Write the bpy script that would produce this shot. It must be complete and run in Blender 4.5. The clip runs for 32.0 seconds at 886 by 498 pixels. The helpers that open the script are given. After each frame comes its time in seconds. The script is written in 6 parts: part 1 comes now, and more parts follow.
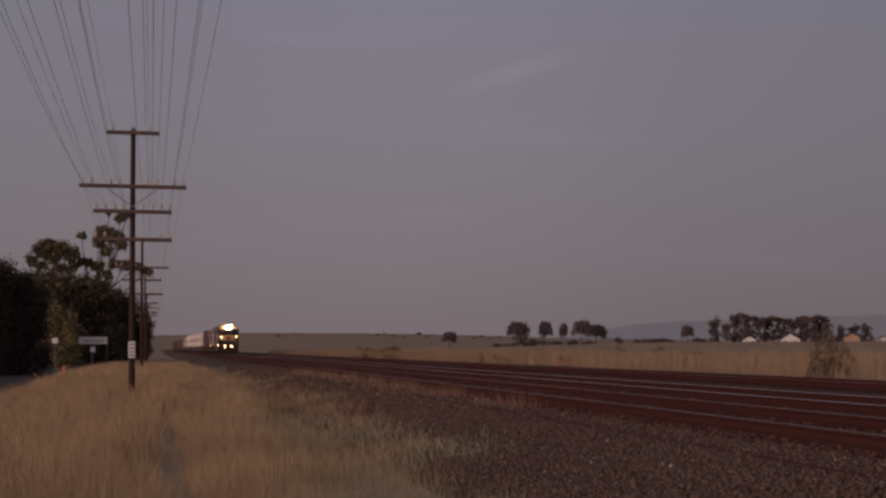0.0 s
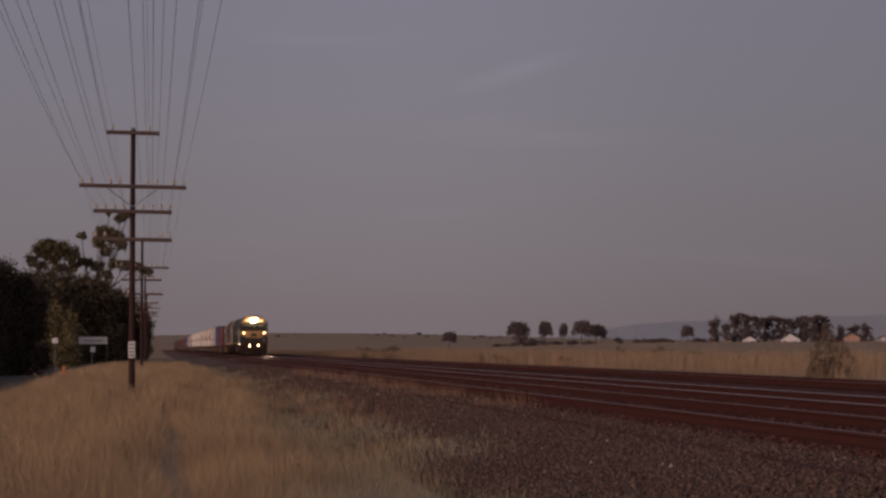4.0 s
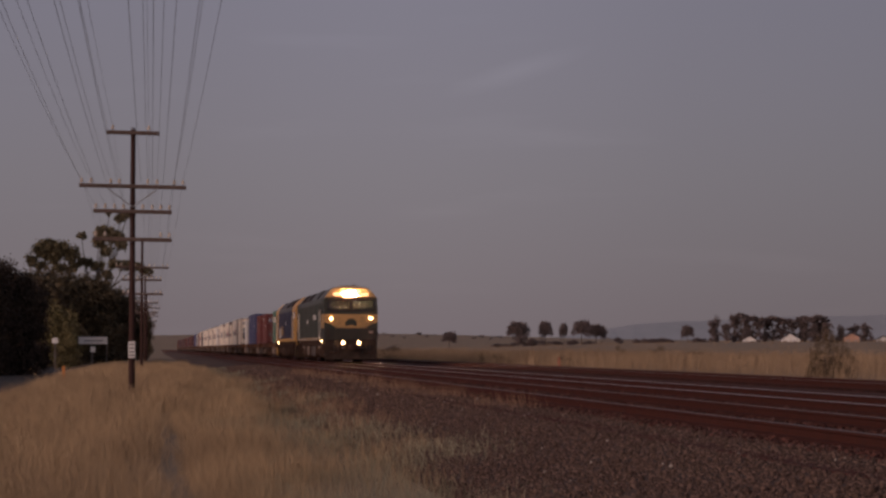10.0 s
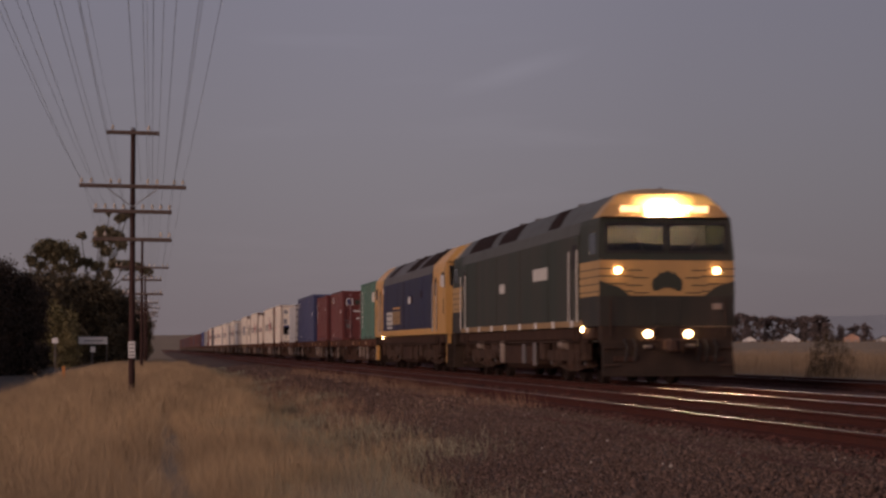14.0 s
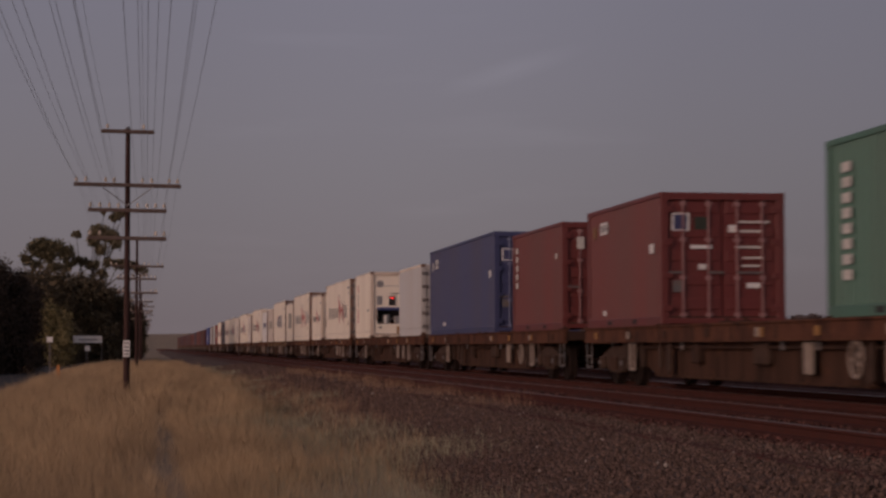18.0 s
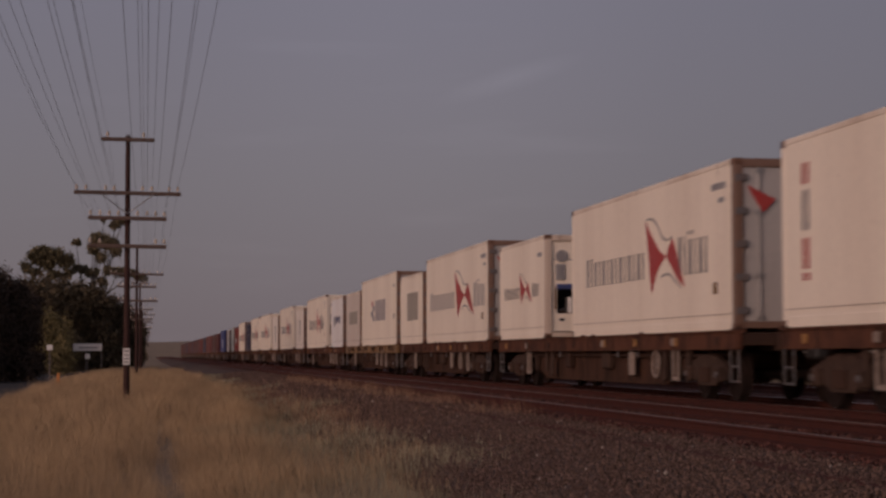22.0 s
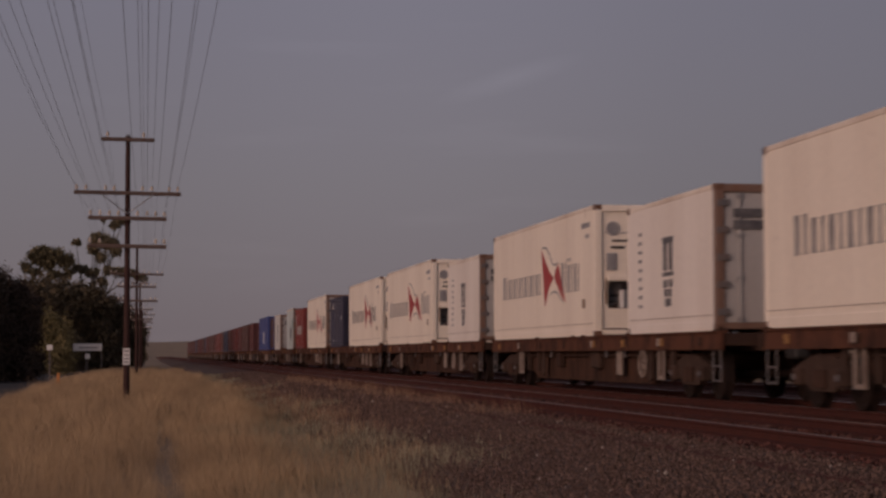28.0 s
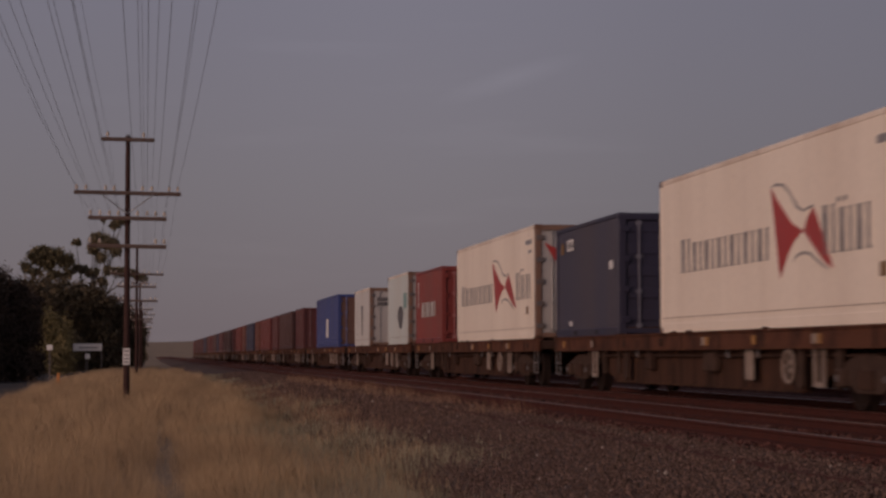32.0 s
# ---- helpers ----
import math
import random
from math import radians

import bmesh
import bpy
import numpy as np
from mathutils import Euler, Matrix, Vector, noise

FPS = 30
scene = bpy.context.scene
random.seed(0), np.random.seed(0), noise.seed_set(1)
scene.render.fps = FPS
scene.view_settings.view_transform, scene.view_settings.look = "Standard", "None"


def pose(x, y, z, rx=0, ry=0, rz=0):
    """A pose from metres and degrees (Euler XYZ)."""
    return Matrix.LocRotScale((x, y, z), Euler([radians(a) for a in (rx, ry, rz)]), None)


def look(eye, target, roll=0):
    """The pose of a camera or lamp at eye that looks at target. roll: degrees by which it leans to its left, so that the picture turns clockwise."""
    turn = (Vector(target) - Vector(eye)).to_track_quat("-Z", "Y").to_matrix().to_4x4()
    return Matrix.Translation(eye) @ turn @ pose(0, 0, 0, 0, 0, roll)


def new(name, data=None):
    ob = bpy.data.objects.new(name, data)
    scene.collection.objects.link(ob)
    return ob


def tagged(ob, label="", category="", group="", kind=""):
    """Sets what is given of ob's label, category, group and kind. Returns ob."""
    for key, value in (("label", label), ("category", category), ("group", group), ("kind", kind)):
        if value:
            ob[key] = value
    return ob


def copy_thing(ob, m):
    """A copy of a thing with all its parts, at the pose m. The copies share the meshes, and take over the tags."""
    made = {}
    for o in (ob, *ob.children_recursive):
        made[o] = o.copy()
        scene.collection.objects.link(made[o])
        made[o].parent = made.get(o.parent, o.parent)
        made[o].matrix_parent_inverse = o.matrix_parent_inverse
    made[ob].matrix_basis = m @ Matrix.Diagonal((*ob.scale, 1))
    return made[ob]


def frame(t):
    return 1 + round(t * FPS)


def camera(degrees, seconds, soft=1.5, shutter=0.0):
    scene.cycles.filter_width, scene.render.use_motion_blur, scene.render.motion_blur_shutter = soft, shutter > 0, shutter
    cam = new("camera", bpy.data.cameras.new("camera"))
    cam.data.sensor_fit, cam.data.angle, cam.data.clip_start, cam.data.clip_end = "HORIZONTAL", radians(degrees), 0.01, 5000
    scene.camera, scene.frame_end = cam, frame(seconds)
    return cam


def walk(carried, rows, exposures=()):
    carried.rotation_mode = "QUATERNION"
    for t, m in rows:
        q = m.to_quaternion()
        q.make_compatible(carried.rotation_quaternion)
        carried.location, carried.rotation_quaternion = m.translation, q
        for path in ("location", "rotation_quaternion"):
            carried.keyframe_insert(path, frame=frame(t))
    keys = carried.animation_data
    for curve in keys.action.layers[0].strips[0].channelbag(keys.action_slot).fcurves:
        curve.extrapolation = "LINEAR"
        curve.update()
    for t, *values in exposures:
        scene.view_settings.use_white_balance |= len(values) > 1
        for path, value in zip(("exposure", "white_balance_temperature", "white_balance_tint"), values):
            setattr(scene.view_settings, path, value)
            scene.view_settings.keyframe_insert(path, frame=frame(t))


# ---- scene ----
# Plan: y runs along the railway away from the eye, x across it, z = 0 is the top of the rails.
EYE = (0.0, 0.0, 0.805)
F = 3386.0
cam = camera(26.07, 32.0, soft=2.7, shutter=0.5)


def aim(dx, dy):
    """The camera's pose when the view has slipped by dx, dy from the first one."""
    yaw, tilt = 0.1511 - dx / F, 0.0516 + dy / F
    way = Vector((math.sin(yaw) * math.cos(tilt), math.cos(yaw) * math.cos(tilt), math.sin(tilt)))
    return look(EYE, Vector(EYE) + way * 50, -0.115)


walk(cam, [(0.0, aim(0, 0)), (14.5, aim(0, 0)), (15.2, aim(-2, 2)), (16.0, aim(-8.5, 9)), (16.5, aim(-9, 10)), (17.0, aim(-9, -1.3)),
           (17.5, aim(-9, -3.0)), (18.0, aim(-9, -2.0)), (18.5, aim(-9, 0.7)), (19.0, aim(-9, 2.7)), (19.5, aim(-9, 5.2)),
           (20.0, aim(-9, 7.5)), (20.5, aim(-9, 9.8)), (21.0, aim(-9, 11.2)), (21.6, aim(-9, 12.0)), (32.0, aim(-9, 12.0))],
     [(0.0, 0.0, 6500, 18), (14.5, 0.0, 6500, 18), (17.0, -0.1, 6500, 18), (32.0, -0.14, 6500, 18)])

# ---- light ----
world = bpy.data.worlds.new("dusk_sky")
scene.world = world
world.use_nodes = True
wn = world.node_tree
sky = wn.nodes.new("ShaderNodeTexSky")
sky.sky_type, sky.sun_disc = "NISHITA", False
sky.sun_elevation, sky.sun_rotation = radians(10.0), radians(234)
sky.air_density, sky.dust_density, sky.ozone_density = 1.0, 2.0, 4.0
# the last afterglow: a nearly even violet-grey dome over a little of the clear sky's own light
calm = wn.nodes.new("ShaderNodeHueSaturation")
calm.inputs["Saturation"].default_value, calm.inputs["Value"].default_value = 0.4, 0.1
wn.links.new(sky.outputs[0], calm.inputs["Color"])
where, split, dome = wn.nodes.new("ShaderNodeTexCoord"), wn.nodes.new("ShaderNodeSeparateXYZ"), wn.nodes.new("ShaderNodeValToRGB")
wn.links.new(where.outputs["Generated"], split.inputs[0])
wn.links.new(split.outputs[2], dome.inputs[0])
while len(dome.color_ramp.elements) < 5:
    dome.color_ramp.elements.new(0.5)
for e, (at, c) in zip(dome.color_ramp.elements, ((0.0, (0.187, 0.157, 0.163)), (0.09, (0.186, 0.168, 0.179)), (0.18, (0.183, 0.174, 0.206)), (0.5, (0.17, 0.168, 0.205)), (1.0, (0.13, 0.136, 0.18)))):
    e.position, e.color = at, (*c, 1)
veil = wn.nodes.new("ShaderNodeMixRGB")
veil.inputs[0].default_value = 0.85
wn.links.new(calm.outputs[0], veil.inputs[1])
wn.links.new(dome.outputs[0], veil.inputs[2])
# away from the afterglow the dome grows a little darker; thin cirrus lies in it
fade = wn.nodes.new("ShaderNodeValToRGB")
fade.color_ramp.interpolation = "B_SPLINE"
while len(fade.color_ramp.elements) < 5:
    fade.color_ramp.elements.new(0.5)
for e, (at, c) in zip(fade.color_ramp.elements, ((0.0, 0.99), (0.07, 1.05), (0.16, 1.06), (0.27, 0.93), (0.45, 0.82))):
    e.position, e.color = at, (c / 1.2, c / 1.2, c / 1.2, 1)
lift = wn.nodes.new("ShaderNodeMath")
lift.operation, lift.inputs[1].default_value = "MULTIPLY", 1.2
wn.links.new(split.outputs[0], fade.inputs[0])
wn.links.new(fade.outputs[0], lift.inputs[0])
lie, wisp, thin = wn.nodes.new("ShaderNodeMapping"), wn.nodes.new("ShaderNodeTexNoise"), wn.nodes.new("ShaderNodeMapRange")
lie.inputs["Scale"].default_value, lie.inputs["Rotation"].default_value = (3, 3, 22), (0, radians(12), 0)
wisp.inputs["Scale"].default_value, wisp.inputs["Detail"].default_value = 2.0, 5
wn.links.new(where.outputs["Generated"], lie.inputs[0])
wn.links.new(lie.outputs[0], wisp.inputs[0])
wn.links.new(wisp.outputs[0], thin.inputs[0])
for i, v in enumerate((0.55, 0.78, 1.0, 1.07)):
    thin.inputs[i + 1].default_value = v
both, shade = wn.nodes.new("ShaderNodeMath"), wn.nodes.new("ShaderNodeVectorMath")
both.operation, shade.operation = "MULTIPLY", "SCALE"
wn.links.new(lift.outputs[0], both.inputs[0])
# one brighter wisp of cirrus
drift, spread, feather = wn.nodes.new("ShaderNodeMapping"), wn.nodes.new("ShaderNodeTexGradient"), wn.nodes.new("ShaderNodeMapRange")
drift.vector_type, spread.gradient_type = "TEXTURE", "SPHERICAL"
drift.inputs["Location"].default_value, drift.inputs["Rotation"].default_value, drift.inputs["Scale"].default_value = (0.186, 0.972, 0.143), (0, radians(-17), 0), (0.042, 0.4, 0.007)
for i, v in enumerate((0.0, 0.6, 1.0, 1.13)):
    feather.inputs[i + 1].default_value = v
crossing = wn.nodes.new("ShaderNodeMath")
crossing.operation = "MULTIPLY"
wn.links.new(where.outputs["Generated"], drift.inputs[0])
wn.links.new(drift.outputs[0], spread.inputs[0])
wn.links.new(spread.outputs[1], crossing.inputs[0])
wn.links.new(wisp.outputs[0], crossing.inputs[1])
wn.links.new(crossing.outputs[0], feather.inputs[0])
dense_air = wn.nodes.new("ShaderNodeMath")
dense_air.operation = "MULTIPLY"
wn.links.new(thin.outputs[0], dense_air.inputs[0])
wn.links.new(feather.outputs[0], dense_air.inputs[1])
wn.links.new(dense_air.outputs[0], both.inputs[1])
wn.links.new(veil.outputs[0], shade.inputs[0])
wn.links.new(both.outputs[0], shade.inputs[3])
wn.links.new(shade.outputs[0], wn.nodes["Background"].inputs[0])
wn.nodes["Background"].inputs[1].default_value = 1.0
sun = new("sun", bpy.data.lights.new("sun", "SUN"))
sun.data.energy, sun.data.angle, sun.data.color = 1.7, radians(40), (1.0, 0.7, 0.56)
sun.matrix_basis = look((-55, -40, 12), (0, 0, 0))


# ---- materials ----
def paint(name, color, rough=0.6, metal=0.0, dirt=(0.08, 0.06, 0.05), amount=0.35, scale=1.2, grain=30.0, bump=0.1, streak=False, rand=0.0, island=0.0, emit=0.0, rusty=0.0, speck=0.18):
    """A surface with blotches and fine grain; streak: vertical runs; rand, island: brightness that differs from piece to piece."""
    m = bpy.data.materials.new(name)
    m.use_nodes = True
    nt = m.node_tree
    n, link = nt.nodes, nt.links.new
    bsdf = n["Principled BSDF"]
    co = n.new("ShaderNodeTexCoord")
    mp = n.new("ShaderNodeMapping")
    mp.inputs["Scale"].default_value = (1, 1, 0.12) if streak else (1, 1, 1)
    link(co.outputs["Object"], mp.inputs[0])
    big, fine = n.new("ShaderNodeTexNoise"), n.new("ShaderNodeTexNoise")
    big.inputs["Scale"].default_value, big.inputs["Detail"].default_value = scale, 6
    fine.inputs["Scale"].default_value, fine.inputs["Detail"].default_value = grain, 3
    link(mp.outputs[0], big.inputs[0])
    link(co.outputs["Object"], fine.inputs[0])
    ramp = n.new("ShaderNodeMapRange")
    ramp.inputs[1].default_value, ramp.inputs[2].default_value = 0.42, 0.75
    ramp.inputs[3].default_value, ramp.inputs[4].default_value = 0.0, amount
    link(big.outputs[0], ramp.inputs[0])
    mix = n.new("ShaderNodeMixRGB")
    mix.inputs[1].default_value, mix.inputs[2].default_value = (*color, 1), (*dirt, 1)
    link(ramp.outputs[0], mix.inputs[0])
    if rusty:
        spot, edge, stain = n.new("ShaderNodeTexNoise"), n.new("ShaderNodeMapRange"), n.new("ShaderNodeMixRGB")
        spot.inputs["Scale"].default_value, spot.inputs["Detail"].default_value, spot.inputs["Roughness"].default_value = 1.7, 9, 0.68
        for i, v in enumerate((0.66 - 0.12 * rusty, 0.74, 0.0, 0.75)):
            edge.inputs[i + 1].default_value = v
        stain.inputs[2].default_value = (0.2, 0.085, 0.04, 1)
        link(co.outputs["Object"], spot.inputs[0])
        link(spot.outputs[0], edge.inputs[0])
        link(edge.outputs[0], stain.inputs[0])
        link(mix.outputs[0], stain.inputs[1])
        mix = stain
    var = n.new("ShaderNodeMapRange")
    var.inputs[3].default_value, var.inputs[4].default_value = 1 - speck, 1 + speck
    link(fine.outputs[0], var.inputs[0])
    hsv = n.new("ShaderNodeHueSaturation")
    link(mix.outputs[0], hsv.inputs["Color"])
    last = var.outputs[0]
    for k, node, sock in ((rand, "ShaderNodeObjectInfo", "Random"), (island, "ShaderNodeNewGeometry", "Random Per Island")):
        if k:
            r = n.new(node)
            mr = n.new("ShaderNodeMapRange")
            mr.inputs[3].default_value, mr.inputs[4].default_value = 1 - k, 1 + k
            link(r.outputs[sock], mr.inputs[0])
            mul = n.new("ShaderNodeMath")
            mul.operation = "MULTIPLY"
            link(last, mul.inputs[0])
            link(mr.outputs[0], mul.inputs[1])
            last = mul.outputs[0]
    link(last, hsv.inputs["Value"])
    link(hsv.outputs[0], bsdf.inputs["Base Color"])
    bsdf.inputs["Specular IOR Level"].default_value = 0.08 if rough >= 0.75 and not metal else 0.5
    bsdf.inputs["Roughness"].default_value, bsdf.inputs["Metallic"].default_value = rough, metal
    if bump:
        b = n.new("ShaderNodeBump")
        b.inputs["Strength"].default_value, b.inputs["Distance"].default_value = bump, 0.02
        link(fine.outputs[0], b.inputs["Height"])
        link(b.outputs[0], bsdf.inputs["Normal"])
    if emit:
        bsdf.inputs["Emission Color"].default_value, bsdf.inputs["Emission Strength"].default_value = (*color, 1), emit
    return m


def glass(name):
    m = bpy.data.materials.new(name)
    m.use_nodes = True
    b = m.node_tree.nodes["Principled BSDF"]
    b.inputs["Base Color"].default_value, b.inputs["Roughness"].default_value = (0.13, 0.135, 0.14, 1), 0.03
    b.inputs["Transmission Weight"].default_value, b.inputs["IOR"].default_value = 1.0, 1.45
    return m


# a darkened copy of STRAW: the far verge's dimness is put into the colour
DARKSTRAW = paint("darkened_straw", (0.38, 0.268, 0.168), 0.85, dirt=(0.2, 0.14, 0.092), amount=0.85, scale=0.22, grain=3, bump=0, island=0.18)
STRAW = paint("dry_straw", (0.5, 0.355, 0.208), 0.85, dirt=(0.19, 0.13, 0.085), amount=0.92, scale=0.9, grain=3, bump=0, island=0.16)
SHORT = paint("grey_green_grass", (0.36, 0.33, 0.225), 0.85, dirt=(0.16, 0.155, 0.1), amount=0.75, scale=0.8, grain=3, bump=0, island=0.3)
WEED = paint("rusty_weed", (0.29, 0.185, 0.12), 0.85, dirt=(0.17, 0.09, 0.06), amount=0.5, scale=1, grain=5, bump=0, island=0.3)
SOIL = paint("dry_grass_ground", (0.34, 0.252, 0.172), 0.95, dirt=(0.21, 0.165, 0.122), amount=0.8, scale=0.12, grain=6, bump=0.5)
ASPHALT = paint("asphalt", (0.05, 0.048, 0.05), 0.9, dirt=(0.09, 0.08, 0.07), amount=0.5, scale=0.4, grain=40, bump=0.3)
BALLAST = paint("rusty_ballast", (0.098, 0.037, 0.028), 0.95, dirt=(0.085, 0.052, 0.045), amount=0.8, scale=0.6, grain=11, bump=1.0, speck=0.4)
GRAVEL = paint("grey_brown_gravel", (0.112, 0.077, 0.063), 0.95, dirt=(0.155, 0.105, 0.084), amount=0.5, scale=0.4, grain=16, bump=1.0, speck=0.3)
STONE = paint("gravel_stone", (0.127, 0.081, 0.064), 0.9, dirt=(0.17, 0.115, 0.087), amount=0.5, scale=0.7, grain=20, bump=0.3, island=0.5)
PALESTONE = paint("pale_stone", (0.4, 0.34, 0.29), 0.9, dirt=(0.25, 0.2, 0.16), amount=0.5, scale=6, grain=40, bump=0.3, island=0.35)
REDSTONE = paint("rust_stained_stone", (0.105, 0.045, 0.035), 0.9, dirt=(0.135, 0.088, 0.077), amount=0.75, scale=0.6, grain=20, bump=0.3, island=0.6)
RAIL = paint("rail_steel", (0.5, 0.43, 0.38), 0.31, 0.95, dirt=(0.2, 0.13, 0.1), amount=0.45, scale=2, grain=20, bump=0.03)
DULLRAIL = paint("dull_rail_head", (0.19, 0.135, 0.11), 0.5, 0.75, dirt=(0.08, 0.045, 0.036), amount=0.95, scale=3, grain=18, bump=0.4)
RAILRUST = paint("rusty_rail_web", (0.075, 0.027, 0.021), 0.92, 0.0, dirt=(0.05, 0.024, 0.02), amount=0.6, scale=3, grain=40, bump=0.3)
SLEEPER = paint("timber_sleeper", (0.062, 0.029, 0.024), 0.95, dirt=(0.045, 0.024, 0.02), amount=0.8, scale=5, grain=40, bump=0.8, rand=0.3)
POLE = paint("weathered_pole", (0.062, 0.034, 0.03), 0.85, dirt=(0.04, 0.024, 0.02), amount=0.6, scale=4, grain=40, bump=0.3, streak=True)
ARM = paint("grey_crossarm", (0.14, 0.1, 0.085), 0.85, dirt=(0.08, 0.06, 0.05), amount=0.6, scale=3, grain=40, bump=0.2)
PORCELAIN = paint("porcelain", (0.55, 0.45, 0.35), 0.25, dirt=(0.3, 0.2, 0.15), amount=0.4)
WIRE = paint("dull_copper_wire", (0.1, 0.09, 0.09), 0.6, 0.5, bump=0)
BARK = paint("bark", (0.09, 0.07, 0.055), 0.9, dirt=(0.18, 0.15, 0.12), amount=0.5, scale=2, bump=0.5)
GUMLEAF = paint("gum_leaves", (0.155, 0.13, 0.075), 0.8, dirt=(0.08, 0.066, 0.045), amount=0.6, scale=0.5, bump=0, island=0.4)
# darker than GUMLEAF: the bushy trees' shade is put into the leaf colour
BUSHLEAF = paint("shade_toned_bush_leaves", (0.125, 0.098, 0.062), 0.8, dirt=(0.075, 0.06, 0.041), amount=0.6, scale=0.5, bump=0, island=0.4)
PALEGUM = paint("pale_gum_leaves", (0.2, 0.165, 0.1), 0.8, dirt=(0.11, 0.09, 0.06), amount=0.6, scale=0.5, bump=0, island=0.4)
DARKLEAF = paint("cypress_foliage", (0.092, 0.07, 0.056), 0.85, dirt=(0.052, 0.041, 0.034), amount=0.6, scale=0.6, bump=0, island=0.4)
# farm and paddock trees: distance haze is put into this paler leaf colour
PINELEAF = paint("haze_lightened_foliage", (0.18, 0.14, 0.134), 0.85, dirt=(0.105, 0.084, 0.08), amount=0.6, scale=0.4, bump=0, island=0.3)
# the hills' distance haze is painted: a pale colour with a faint glow
HILL = paint("haze_glow_hill", (0.15, 0.143, 0.153), 1.0, dirt=(0.14, 0.134, 0.145), amount=0.5, scale=0.004, grain=0.02, bump=0, emit=0.44)
WHITEPAINT = paint("white_paint", (0.75, 0.73, 0.7), 0.5, dirt=(0.45, 0.38, 0.32), amount=0.4, scale=2)
BLACK = paint("black_grime", (0.02, 0.018, 0.017), 0.7, dirt=(0.05, 0.035, 0.03), amount=0.6, scale=3)
STEEL = paint("galvanised_steel", (0.4, 0.39, 0.38), 0.45, 0.7, dirt=(0.2, 0.14, 0.1), amount=0.4, scale=3)
GRIME = paint("brown_underframe", (0.052, 0.031, 0.024), 0.88, dirt=(0.085, 0.045, 0.031), amount=0.7, scale=2.5, grain=25, bump=0.3)
RUST = paint("rusty_sill", (0.115, 0.05, 0.031), 0.85, dirt=(0.03, 0.018, 0.015), amount=0.95, scale=1.6, grain=22, bump=0.3, rusty=0.5)
OCHRE = paint("faded_yellow_sill", (0.22, 0.12, 0.045), 0.7, dirt=(0.1, 0.06, 0.045), amount=0.8, scale=1.2, bump=0.1)
CABGREY = paint("cab_grey", (0.06, 0.06, 0.063), 0.7)
WHEEL = paint("brown_wheel_steel", (0.022, 0.015, 0.013), 0.88, dirt=(0.045, 0.026, 0.02), amount=0.6, scale=4)
GREEN = paint("dark_green_paint", (0.031, 0.037, 0.025), 0.6, dirt=(0.062, 0.047, 0.034), amount=0.8, scale=0.9, streak=True, bump=0.03)
GOLD = paint("gold_yellow_paint", (0.66, 0.36, 0.105), 0.4, dirt=(0.3, 0.18, 0.09), amount=0.45, scale=1.4, streak=True, bump=0.03)
DULLGOLD = paint("weathered_gold_paint", (0.5, 0.3, 0.115), 0.5, dirt=(0.24, 0.15, 0.08), amount=0.55, scale=1.4, streak=True, bump=0.03)
SILLGOLD = paint("dusty_gold_stripe", (0.34, 0.215, 0.1), 0.65, dirt=(0.16, 0.1, 0.06), amount=0.7, scale=1.6, bump=0.05)
NAVY = paint("navy_blue_paint", (0.02, 0.021, 0.06), 0.5, dirt=(0.045, 0.034, 0.036), amount=0.6, scale=0.9, streak=True, bump=0.03)
NOSEGREEN = paint("grimy_dark_nose_paint", (0.024, 0.023, 0.017), 0.6, dirt=(0.055, 0.037, 0.027), amount=0.8, scale=1.6, streak=True, bump=0.05)
ROOFGREY = paint("dusty_roof", (0.115, 0.11, 0.112), 0.65, dirt=(0.055, 0.044, 0.04), amount=0.6, scale=1.5)
GLASS = glass("window_glass")
DARKGLASS = paint("dark_window_glass", (0.018, 0.018, 0.02), 0.12, bump=0, amount=0.1)
# rust, plus near-black streaks painted in for shaded voids between underframe parts
BELLY = paint("rust_brown_plate", (0.072, 0.037, 0.025), 0.88, dirt=(0.02, 0.013, 0.01), amount=0.97, scale=3.4, grain=25, bump=0.2, streak=True, rusty=0.5)
BOGIE = paint("brown_bogie_casting", (0.075, 0.047, 0.036), 0.9, dirt=(0.03, 0.02, 0.016), amount=0.8, scale=3, grain=25, bump=0.3)
DULLCREAM = paint("dirty_cream_paint", (0.3, 0.235, 0.19), 0.7, dirt=(0.16, 0.1, 0.075), amount=0.7, scale=3)
HINGE = paint("grey_hinge", (0.13, 0.12, 0.12), 0.6, dirt=(0.2, 0.12, 0.08), amount=0.6, scale=6)
GRILLE = paint("brown_black_grille", (0.032, 0.019, 0.017), 0.75, dirt=(0.02, 0.013, 0.012), amount=0.6, scale=4)
NOSEDIRT = paint("road_dirt_brown", (0.037, 0.027, 0.022), 0.8, dirt=(0.07, 0.045, 0.033), amount=0.7, scale=2.5)
GREENROOF = paint("dusty_green_roof", (0.085, 0.088, 0.08), 0.6, dirt=(0.05, 0.042, 0.036), amount=0.6, scale=1.5)
LAMP = paint("lit_lamp", (1.0, 0.62, 0.28), 0.3, emit=18.0, bump=0, amount=0)
HEADLAMP = paint("lit_headlight", (1.0, 0.7, 0.38), 0.3, emit=1250.0, bump=0, amount=0)
LENS = paint("lit_headlight_lens", (1.0, 0.76, 0.5), 0.3, emit=2600.0, bump=0, amount=0)
NUMBERGLOW = paint("lit_number_glass", (1.0, 0.62, 0.3), 0.3, emit=1.7, bump=0, amount=0)
REDLAMP = paint("red_indicator", (1.0, 0.05, 0.04), 0.3, emit=3.0, bump=0, amount=0)
